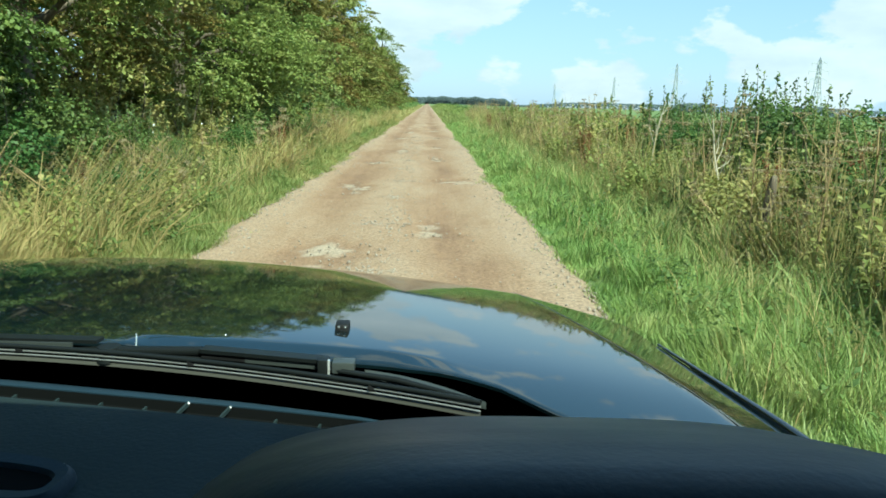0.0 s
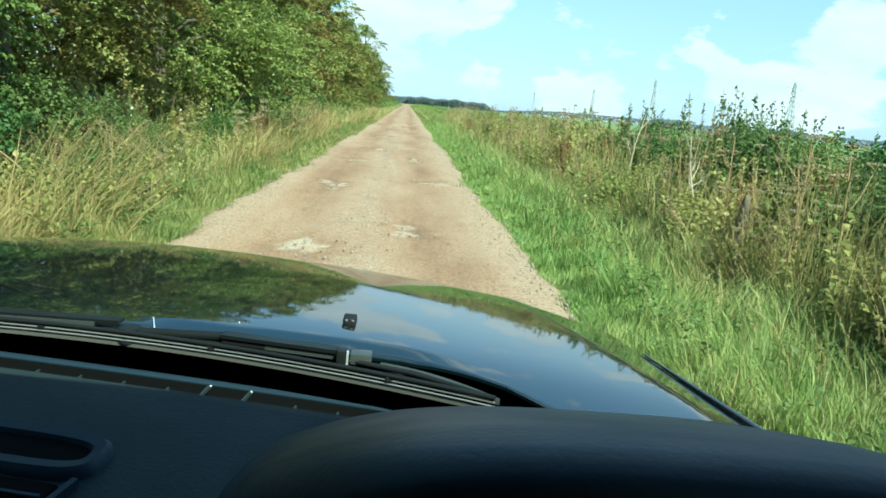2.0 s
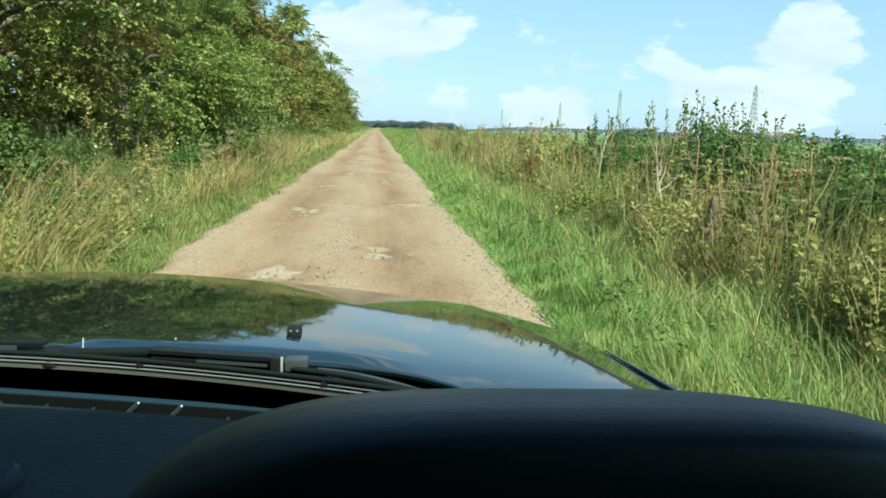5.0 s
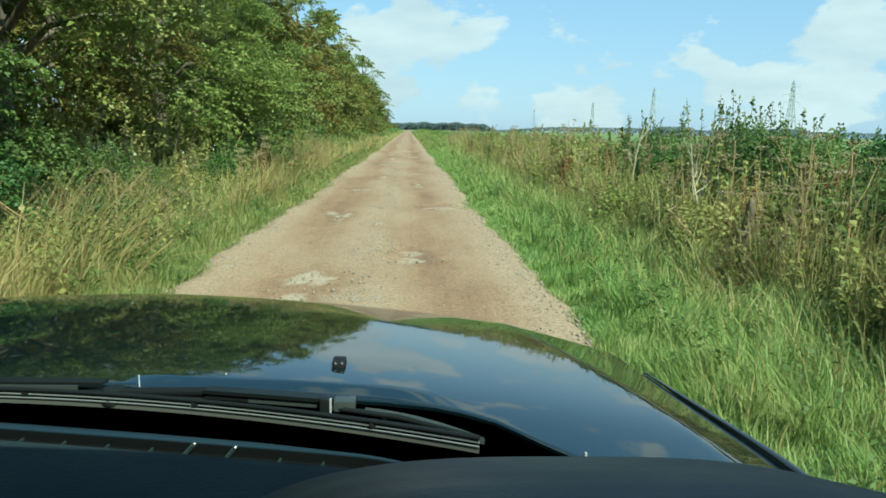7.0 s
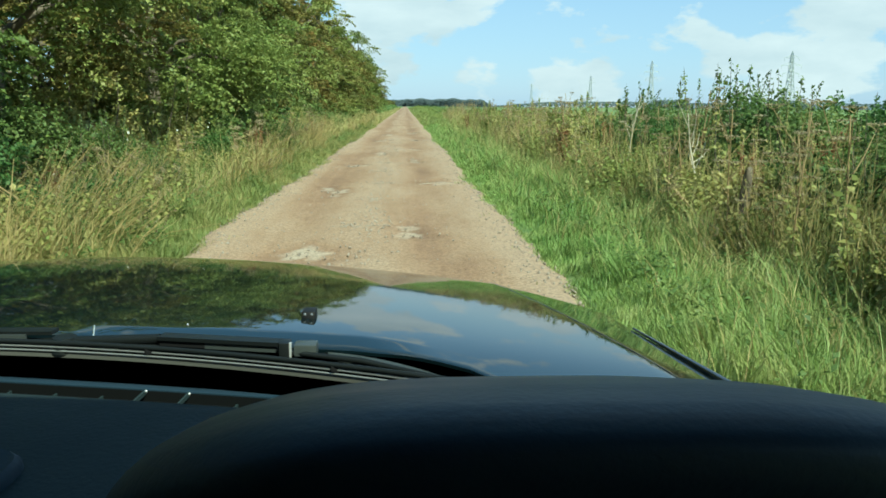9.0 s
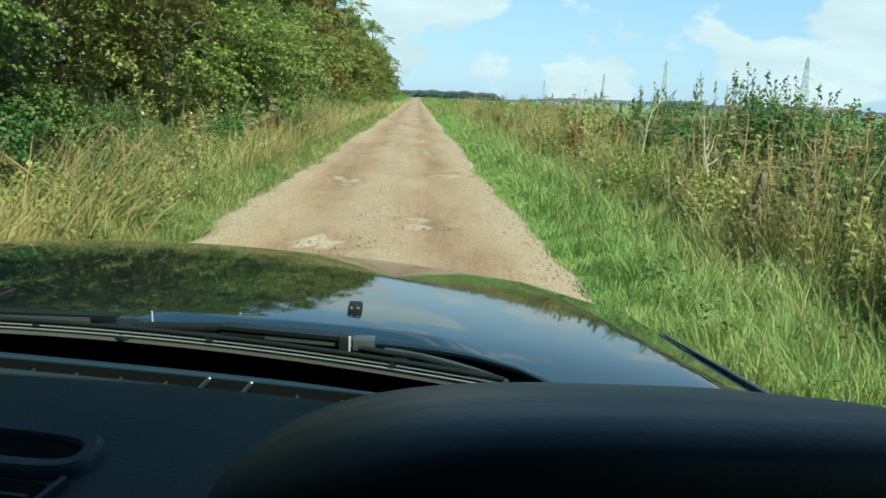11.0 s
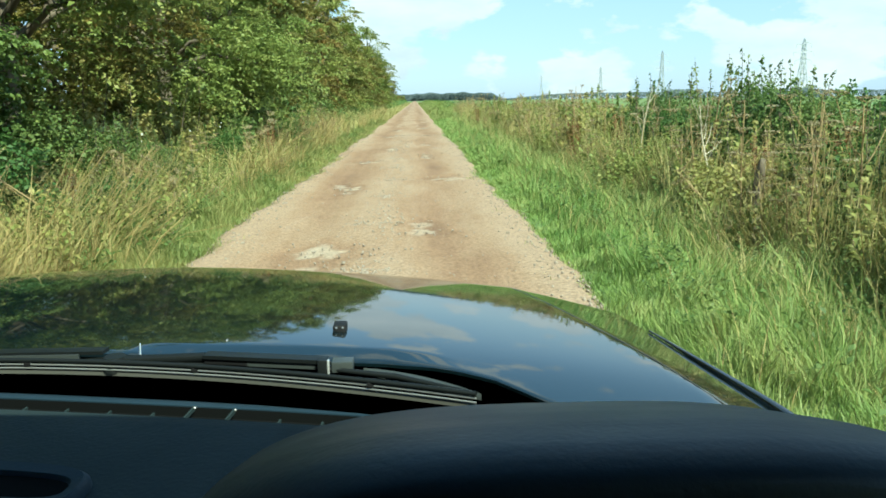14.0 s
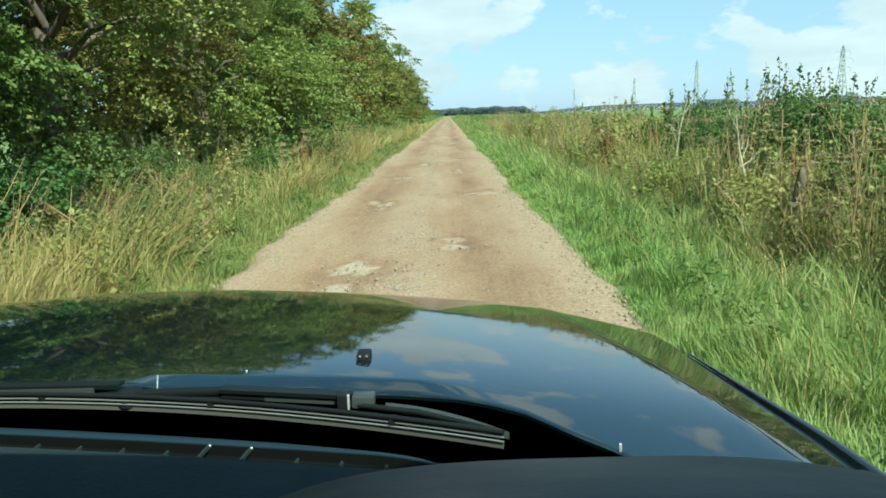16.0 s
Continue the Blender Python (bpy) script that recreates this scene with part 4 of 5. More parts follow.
def plant_left():
    r = np.random.default_rng(31)
    y, k = 5.2, 0
    while y < 118:
        ob = (RUSTY if k % 4 == 3 else TREES[k % 2]) if y < 22 else TREES[2 + k % 2]
        place(ob, SET, -5.65 + r.uniform(-0.7, 0.5), y, r.uniform(0, 360), r.uniform(0.78, 1.16), r.uniform(0.85, 1.2))
        y += r.uniform(2.5, 3.3) if y < 60 else r.uniform(3.2, 4.4)
        k += 1
    y = 3.0
    while y < 75:
        place(TREES[2 + k % 2], SET, -9.4 + r.uniform(-0.6, 0.6), y, r.uniform(0, 360), r.uniform(0.95, 1.1))
        y += r.uniform(3.0, 4.2)
        k += 1
    y = 124
    while y < 420:
        place(TREES[2 + k % 2], SET, -7 + r.uniform(-1, 1), y, r.uniform(0, 360), r.uniform(0.3, 0.62))
        y += r.uniform(4, 9)
        k += 1
    for x0, y0, size, step in ((-4.6, 4.2, 1.15, 2.1), (-3.75, 5.0, 0.72, 1.35), (-3.15, 6.0, 0.42, 1.9)):
        y = y0
        while y < 38:
            place((BUSHES if y < 15 else FAR_BUSHES)[r.choice(3, p=[0.5, 0.2, 0.3] if x0 < -4 else [0.25, 0.45, 0.3])], SET, x0 + r.uniform(-0.3, 0.25), y, r.uniform(0, 360), size * r.uniform(0.75, 1.2), r.uniform(0.75, 1.0))
            y += step * r.uniform(0.7, 1.3)
    for k in range(16):
        place(WEEDS[k % 3], SET, r.uniform(-3.7, -2.9), 6 + 30 * r.random(), r.uniform(0, 360), r.uniform(0.6, 0.85))
    for k in range(9):  # some have blown over
        place(WEEDS[k % 3], SET, r.uniform(-3.6, -2.8), 5 + 14 * r.random(), r.uniform(0, 360), r.uniform(0.7, 1.0), 1.0, r.uniform(28, 55))
    for k in range(70):
        place(NETTLES[k % 3], SET, r.uniform(-3.7, -2.7), 4.6 + 22 * r.random() ** 1.4, r.uniform(0, 360), r.uniform(0.5, 0.95))
    for k in range(18):
        place(REEDS[k % 3], SET, r.uniform(-3.5, -2.6), 4.6 + 22 * r.random() ** 1.5, r.uniform(-35, 35), r.uniform(0.75, 1.15))
    for k in range(7):
        place(DOCK, SET, r.uniform(-3.5, -2.8), 6 + 34 * r.random(), r.uniform(0, 360), r.uniform(0.6, 0.9))


def plant_right():
    r = np.random.default_rng(32)
    rows = ((3.15, 1.6, 0.36, (0.10, 0.70, 0.20)), (3.55, 0.72, 0.78, (0.22, 0.43, 0.35)), (4.15, 0.78, 0.93, (0.22, 0.28, 0.50)), (5.0, 1.1, 0.94, (0.4, 0.2, 0.4)))
    for row, (x0, step, size, shares) in enumerate(rows):
        y = 1.5 + 0.4 * row
        while y < 42:
            s = size * r.uniform(0.78, 1.12) * (1 - 0.14 * smoothstep(7, 16, y))
            shares = np.array(shares) * ((1, 1, 1) if y < 14 else (0.8, 2.2, 0.5))
            shares = shares / shares.sum()
            place((BUSHES if y < 14 else FAR_BUSHES)[r.choice(3, p=shares)], SET, x0 + r.uniform(-0.25, 0.25) + 0.1 * math.sin(y * 0.3), y, r.uniform(0, 360), s, r.uniform(0.85, 1.1))
            y += step * r.uniform(0.85, 1.35)
    for k in range(150):
        y = 2.6 + 55 * r.random() ** 1.3
        x = r.uniform(2.6, 4.3)
        place(WEEDS[k % 3], SET, x, y, r.uniform(0, 360), r.uniform(0.6, 0.85) + 0.2 * (x > 3.1))
    for k in range(10):
        place(WEEDS[k % 3], SET, r.uniform(2.7, 3.3), 4.5 + 14 * r.random(), r.uniform(0, 360), r.uniform(0.5, 0.75), 1.0, r.uniform(25, 50))
    for k in range(54):
        y = 3.2 + 26 * r.random() ** 1.4
        place(NETTLES[k % 3], SET, 3.15 + r.normal(0, 0.2) - 0.12 * math.sin(y * 0.9), y, r.uniform(0, 360), r.uniform(0.6, 1.1))
    for k in range(19):
        place(REEDS[k % 3], SET, r.uniform(2.6, 3.3), 4.0 + 18 * r.random() ** 1.4, r.uniform(120, 240), r.uniform(0.5, 0.85))
    for k in range(10):
        place(DOCK, SET, r.uniform(2.7, 3.6), 3.5 + 30 * r.random(), r.uniform(0, 360), r.uniform(0.7, 1.0))


plant_left()
plant_right()


def build_bindweed():
    """White trumpet flowers of bindweed scattered through the bushes under the trees."""
    r = np.random.default_rng(37)
    V, F = [], []
    for k in range(16):
        y = 7.0 + 16 * r.random() ** 1.4
        x = -3.75 + 0.35 * r.random() - 0.02 * (y - 6)
        c = np.array([x, y, ground_height(x, y) + r.uniform(0.35, 0.85)])
        d = unit(np.array([[1.0, -0.5, 0.5]]) + r.normal(0, 0.4, (1, 3)))[0]
        a = unit(np.cross(d, [0, 0, 1.0])[None])[0]
        b = np.cross(d, a)
        s = r.uniform(0.014, 0.022)
        start = len(V)
        V.append(c - d * s)
        for i in range(8):
            q = 2 * math.pi * i / 8
            V.append(c + (a * math.cos(q) + b * math.sin(q)) * s * (1.0 if i % 2 else 0.85))
        F += [(start, start + 1 + i, start + 1 + (i + 1) % 8) for i in range(8)]
    tagged(new("bindweed_flowers", mesh_np("bindweed_flowers", np.array(V), np.array(F), PETAL)), "small white bindweed flowers among the hedge leaves", "flowers", kind="stuff")


build_bindweed()


def build_post(x, y, tall, lean, turn):
    """A split, weathered post with a chipped top and a rusty staple, left standing in the hedge foot."""
    r = np.random.default_rng(int(y * 10))
    z = ground_height(x, y)
    root = thing("fence_post", (x, y, z), "grey weathered wooden fence post leaning in the hedge", "post", "")
    bm = bmesh.new()
    m = Matrix.Translation((x, y, z)) @ Matrix.Rotation(radians(turn), 4, "Z") @ Matrix.Rotation(radians(lean), 4, "X")
    rings = []
    for k in range(7):
        h = -0.08 + (tall + 0.08) * k / 6
        w = 0.036 + 0.004 * r.normal() - (0.006 if k == 6 else 0)
        rings.append([bm.verts.new(m @ Vector((math.cos(a) * w * (1 + 0.1 * r.normal()), math.sin(a) * w * (1 + 0.1 * r.normal()), h + (0.03 * r.normal() if k == 6 else 0)))) for a in (6.283 * i / 7 for i in range(7))])
    for a, b in zip(rings, rings[1:]):
        for i in range(7):
            bm.faces.new((a[i], a[(i + 1) % 7], b[(i + 1) % 7], b[i]))
    bm.faces.new(rings[-1])
    part("shaft", bm, BARK, root)
    mesh_part("staple", tubes_mesh("staple", [([m @ Vector((-0.014, -0.037, tall * 0.8)), m @ Vector((0, -0.047, tall * 0.8)), m @ Vector((0.014, -0.037, tall * 0.8))], [0.002, 0.002, 0.002])], RUST, 5), root, "rusty wire staple")


build_post(2.95, 6.6, 0.70, 7, 20)


def build_sapling(seed, x, y, tall, lean):
    """A slender dead sapling, bleached pale, with a fork and a few bare twigs."""
    r = np.random.default_rng(seed)
    z = ground_height(x, y)
    root = thing("dead_sapling", (x, y, z), "slender bleached dead sapling standing in the hedge bank", "sapling", "dead saplings in the hedge bank")
    foot = Vector((x, y, z))
    top = foot + Vector((lean, -0.05, tall))
    kink = foot + Vector((lean * 0.3 + 0.03, 0.02, tall * 0.45))
    limbs = [([foot + Vector((0, 0, -0.05)), kink, kink.lerp(top, 0.5) + Vector((-0.02, 0, 0)), top], [0.013, 0.011, 0.008, 0.004])]
    for k in range(7):
        s = kink.lerp(top, 0.12 * k)
        e = s + Vector((r.uniform(-0.22, 0.22), r.uniform(-0.18, 0.18), r.uniform(0.1, 0.32)))
        limbs.append(([s, s.lerp(e, 0.5) + Vector((0.01, 0, -0.02)), e], [0.005, 0.0035, 0.0014]))
    mesh_part("trunk", tubes_mesh("trunk", limbs[:1], STEM_PALE, 8), root)
    for limb in limbs[1:]:
        mesh_part("twig", tubes_mesh("twig", [limb], STEM_PALE, 5), root)


build_sapling(61, 2.95, 7.6, 1.15, -0.16)
build_sapling(62, 3.1, 10.8, 1.35, 0.2)


def far_hedge(x0, x1, y0, y1, tall, count, seed, mat, label):
    """The hedge farther off, one mass of leaves with an uneven top."""
    r = np.random.default_rng(seed)
    y = y0 + (y1 - y0) * r.random(count) ** 2.0
    x = x0 + (x1 - x0) * r.random(count)
    top = tall * np.array([0.75 + 0.45 * noise.noise((a * 0.8, b * 0.55, seed)) + 0.2 * noise.noise((a * 3, b * 2.2, seed)) for a, b in zip(x, y)])
    top *= np.clip(0.4 + 1.2 * np.abs(x - (x0 if abs(x0) < abs(x1) else x1)) / abs(x1 - x0), 0.4, 1)
    P = np.column_stack([x, y, 0.1 + top * r.random(count) ** 0.7])
    size = 0.07 * (1 + (y - 38) / 60)[:, None]
    N = r.normal(size=P.shape) + [-0.3 * np.sign(x0), -0.5, 0.8]
    tagged(new("far_hedge", leaf_mesh("far_hedge", P, N, size, mat, r)), label, "hedge", kind="stuff")


far_hedge(2.7, 5.2, 40, 330, 1.15, 26000, 51, LEAF_WEED, "yellowing hedge running along the track into the distance")
far_hedge(3.2, 5.4, 40, 330, 1.25, 16000, 52, LEAF_DARK, "dark green hedge running along the track into the distance")
far_hedge(-4.8, -2.9, 36, 330, 1.4, 16000, 53, LEAF_DARK, "brambles below the roadside trees in the distance")
far_hedge(-4.2, -2.8, 36, 330, 0.9, 12000, 54, LEAF_WEED, "yellowing weeds below the roadside trees in the distance")


# ---- distance ----
def build_woods(label, x0, x1, y0, y1, height, count, seed):
    r = np.random.default_rng(seed)
    u = r.random(count)
    x, y = x0 + (x1 - x0) * u, y0 + (y1 - y0) * u + r.normal(0, 6, count)
    ridge = height * (0.8 + 0.2 * np.array([noise.noise((a * 9, seed, 0)) for a in u])) * np.minimum(1, np.minimum(u, 1 - u) * 9)
    z = ridge * np.sqrt(r.random(count))
    P = np.column_stack([x, y, z])
    tagged(new("far_woods", leaf_mesh("far_woods", P, r.normal(0, 0.35, P.shape) + [0, -0.8, 0.4], min(1.5, 0.2 * height), HAZED_LEAF, r, 1.2)), label, "woods", kind="stuff")


build_woods("dark wooded rise far along the track", -12, 100, 960, 900, 11, 20000, 41)
build_woods("low distant woods beside the track", -70, 14, 1120, 1050, 11, 9000, 42)
build_woods("small clump of trees beyond the fields", 150, 172, 470, 466, 7, 700, 44)
build_woods("small clump of trees beyond the fields", 262, 292, 560, 552, 8, 900, 45)
build_woods("low hazy line of trees beyond the fields", 85, 900, 900, 760, 9, 14000, 43)


def build_pylon(x, y, tall):
    """A lattice tower: four braced legs, a tapering head and three pairs of arms."""
    root = thing("pylon", (x, y, 0), "grey lattice steel electricity pylon far across the fields", "pylon", "pylons across the fields")
    levels = [(0, 4.2), (0.25, 2.9), (0.45, 2.0), (0.62, 1.35), (0.78, 1.1), (0.92, 0.8), (1.0, 0.1)]
    corner = ((1, 1), (-1, 1), (-1, -1), (1, -1))
    for k, (a, b) in enumerate(corner):
        c, d = corner[(k + 1) % 4]
        leg = bmesh.new()
        for (f0, w0), (f1, w1) in zip(levels, levels[1:]):
            bar(leg, (x + a * w0, y + b * w0, f0 * tall), (x + a * w1, y + b * w1, f1 * tall), 0.42)
            cross = bmesh.new()
            bar(cross, (x + a * w0, y + b * w0, f0 * tall), (x + c * w1, y + d * w1, f1 * tall), 0.24)
            bar(cross, (x + c * w0, y + d * w0, f0 * tall), (x + a * w1, y + b * w1, f1 * tall), 0.24)
            bar(cross, (x + a * w1, y + b * w1, f1 * tall), (x + c * w1, y + d * w1, f1 * tall), 0.24)
            part("cross_brace", cross, STEEL, root, smooth=False)
        part("leg", leg, STEEL, root, smooth=False)
    for f, reach in ((0.62, 6.2), (0.76, 7.6), (0.89, 5.6)):
        for s in (-1, 1):
            bm = bmesh.new()
            tip = (x + s * reach, y, f * tall + 0.4)
            for b in (-1, 1):
                bar(bm, (x + s * 1.1, y + b, f * tall), tip, 0.28)
                bar(bm, (x + s * 1.0, y + b * 0.8, f * tall + 2.0), tip, 0.24)
            bar(bm, tip, (tip[0], y, tip[2] - 2.6), 0.22)
            part("arm", bm, STEEL, root, smooth=False)


for turn, far, tall in ((26.6, 640, 43), (17.6, 860, 50), (13.4, 1250, 50), (9.2, 1750, 52), (21.8, 1500, 48)):
    build_pylon(far * math.sin(radians(turn)), far * math.cos(radians(turn)), tall)


# ---- the car ----
MID = -0.45  # the car's middle line; the camera stands to its right
HALF = 0.8065
CAR = thing("car", (MID, 0.2, 0), "dark green car with glossy bonnet standing on the track", "car")


def lerp_table(table, x):
    if x <= table[0][0]:
        return table[0][1]
    for (a, p), (b, q) in zip(table, table[1:]):
        if x <= b:
            return p + (q - p) * (x - a) / (b - a)
    return table[-1][1]


def bonnet_line(y):
    """Height along the middle line: gently falling, level at the rear, rolling over at the nose."""
    s = 0.03 * math.log(1 + math.exp((y - 0.70) / 0.03))
    d = max(0.0, y - 1.307)
    return 1.1426 - 0.0739 * s - 0.0606 * s * s - 0.782 * d * d - 3.02 * d ** 4


def across(x, y=0.75):
    """Fall of the bonnet to either side: a soft crown, then the wing's top outside a crease that draws in toward the nose."""
    u = math.sqrt(((x - MID) / HALF) ** 2 + 0.0004)
    e = min(max(y - 0.5, 0.0), 1.1)
    crease = 0.9424 - 0.2367 * e + 0.0319 * e * e
    wing_fall = 0.0270 + 0.0026 * (y - 1) - 0.0716 * (y - 1) ** 2
    return 0.0718 * u ** 1.795 + wing_fall * max(0.0, u - crease) / (1 - crease)


def bonnet_rear(x):
    u = abs(x - MID)
    return lerp_table([(0, 0.664), (0.12, 0.664), (0.200, 0.665), (0.216, 0.667), (0.27, 0.669), (0.31, 0.676), (0.353, 0.680), (0.393, 0.683), (0.43, 0.686), (0.464, 0.680), (0.49, 0.668), (0.523, 0.652),
                       (0.54, 0.634), (0.56, 0.612), (0.579, 0.595), (0.587, 0.587), (0.65, 0.53), (0.75, 0.43), (0.83, 0.37)], u)


def bonnet_nose(x):
    u = abs(x - MID) / HALF
    return 1.726 - 0.077 * u ** 2


def rear_dip(x, y):
    """A pressed band along the rear edge that leans back toward the windscreen, on either side of the middle."""
    e = 0.033 - (y - bonnet_rear(x))
    return 0.13 * 0.0015 * math.log(1 + math.exp(min(40.0, e / 0.0015))) * smoothstep(0.200, 0.209, abs(x - MID)) * (1 - smoothstep(0.43, 0.50, abs(x - MID)))


def bonnet_top(x, y):
    return bonnet_line(y) - across(x, y) - rear_dip(x, y)


def bonnet_point(u, v):
    x = MID + u * HALF
    a, b = bonnet_rear(x), bonnet_nose(x)
    y = a + (b - a) * v
    lip = 14.0 * max(0.0, 0.008 - (y - a)) ** 2  # rolls down along the curved rear edge
    return (x, y, bonnet_line(y + (1.726 - b) * v ** 4) - across(x, y) - rear_dip(x, y) - lip)


us = [-1 + 2 * k / 120 for k in range(121)]


def edge_height(y):
    """Height of the bonnet's outer edge."""
    a, b = bonnet_rear(MID + HALF), bonnet_nose(MID + HALF)
    return bonnet_point(1.0, min(1.0, max(0.0, (y - a) / (b - a))))[2]


vs = [0, 0.002, 0.004, 0.007, 0.010, 0.015, 0.020, 0.025, 0.029, 0.031, 0.033, 0.035, 0.037] + [0.04 + 0.96 * k / 60 for k in range(61)]
bonnet = part("bonnet", sheet(us, vs, bonnet_point, 0.003), PAINT, CAR, "glossy dark green bonnet mirroring sky and trees")


def wing_point(side):
    def fn(u, v):
        y = 0.36 + 1.26 * v
        x0 = HALF + 0.006
        table = [(0, (0.0, 0.0)), (0.15, (0.002, -0.001)), (0.35, (0.005, -0.006)), (0.6, (0.009, -0.025)), (0.8, (0.014, -0.07)), (1.0, (0.07, -0.42))]
        dx = lerp_table([(a, b[0]) for a, b in table], u)
        dz = lerp_table([(a, b[1]) for a, b in table], u)
        pinch = 0.015 * smoothstep(0.8, 1.0, v) ** 2
        return (MID + side * (x0 + dx - pinch), y, edge_height(y) - 0.004 + dz)
    return fn


for side in (1, -1):
    wing = part("wing", sheet([0, 0.08, 0.15, 0.25, 0.35, 0.48, 0.6, 0.7, 0.8, 0.9, 1], [k / 40 for k in range(41)], wing_point(side), 0.006, (-side, 0, 0)), PAINT, CAR)
    bm = bmesh.new()
    # tapering black strip along the bonnet's outer edge
    pts = [(MID + side * (HALF + 0.005), 0.40 + 0.027 * k, edge_height(0.40 + 0.027 * k) + 0.0005) for k in range(28)]
    mesh_part("seal", tubes_mesh("seal", [(pts, [max(0.0012, 0.0080 - 0.00024 * k) for k in range(28)])], GLOSS, 10), wing, "black strip along the bonnet's outer edge")


# a thin pale tube along each crease stands in for its highlight
for side in (1, -1):
    pts = []
    for k in range(45):
        y = 0.50 + 1.05 * k / 44
        e = min(max(y - 0.5, 0.0), 1.1)
        x = MID + side * HALF * (0.9424 - 0.2367 * e + 0.0319 * e * e - 0.002)
        a, b = bonnet_rear(x), bonnet_nose(x)
        v = min(1.0, max(0.0, (y - a) / (b - a)))
        pts.append((x, y, bonnet_point((x - MID) / HALF, v)[2] - 0.0003))
    mesh_part("shut_line", tubes_mesh("shut_line", [(pts, [0.0007] * 45)], STRIP, 6), bonnet, "fine grey line for the highlight on the seam between bonnet and wing")


def cowl_point(u, v):
    """The floor of the gap, running on below the bonnet."""
    x = MID + (u - 0.5) * 1.53
    a = 0.50 - 0.35 * max(0, abs(x - MID) - 0.35)
    return (x, a + (1.08 - a) * v, 0.985 + 0.008 * math.sin(v * 22) - 0.03 * ((x - MID) / 0.7) ** 2)


part("cowl_panel", sheet([k / 40 for k in range(41)], [k / 12 for k in range(13)], cowl_point, 0.01), MATT, CAR, "black plastic panel below the windscreen")

# washer jets on the bonnet, with two bright nozzles each
for x in (-0.076, 2 * MID + 0.076):
    y = 0.786
    z = bonnet_top(x, y)
    bm = bmesh.new()
    box(bm, (x - 0.007, y - 0.010, z - 0.004), (x + 0.007, y + 0.010, z + 0.0075), 0.0025)
    jet = part("washer_jet", bm, BLACK, CAR, "black plastic washer jet with two nozzles")
    for s in (-1, 1):
        bm = bmesh.new()
        bmesh.ops.create_uvsphere(bm, u_segments=10, v_segments=8, radius=0.0017, matrix=Matrix.Translation((x + s * 0.0033, y - 0.0095, z + 0.0045)))
        part("nozzle", bm, GLASSY, jet)


def blade_line(x):
    """The parked wiper lies along the foot of the windscreen and bends toward the driver."""
    u = max(-0.40, x + 0.067)
    return Vector((x, 0.5865 - 0.33 * u - 0.45 * u * u, 1.137 - 0.05 * max(0, -0.36 - x)))


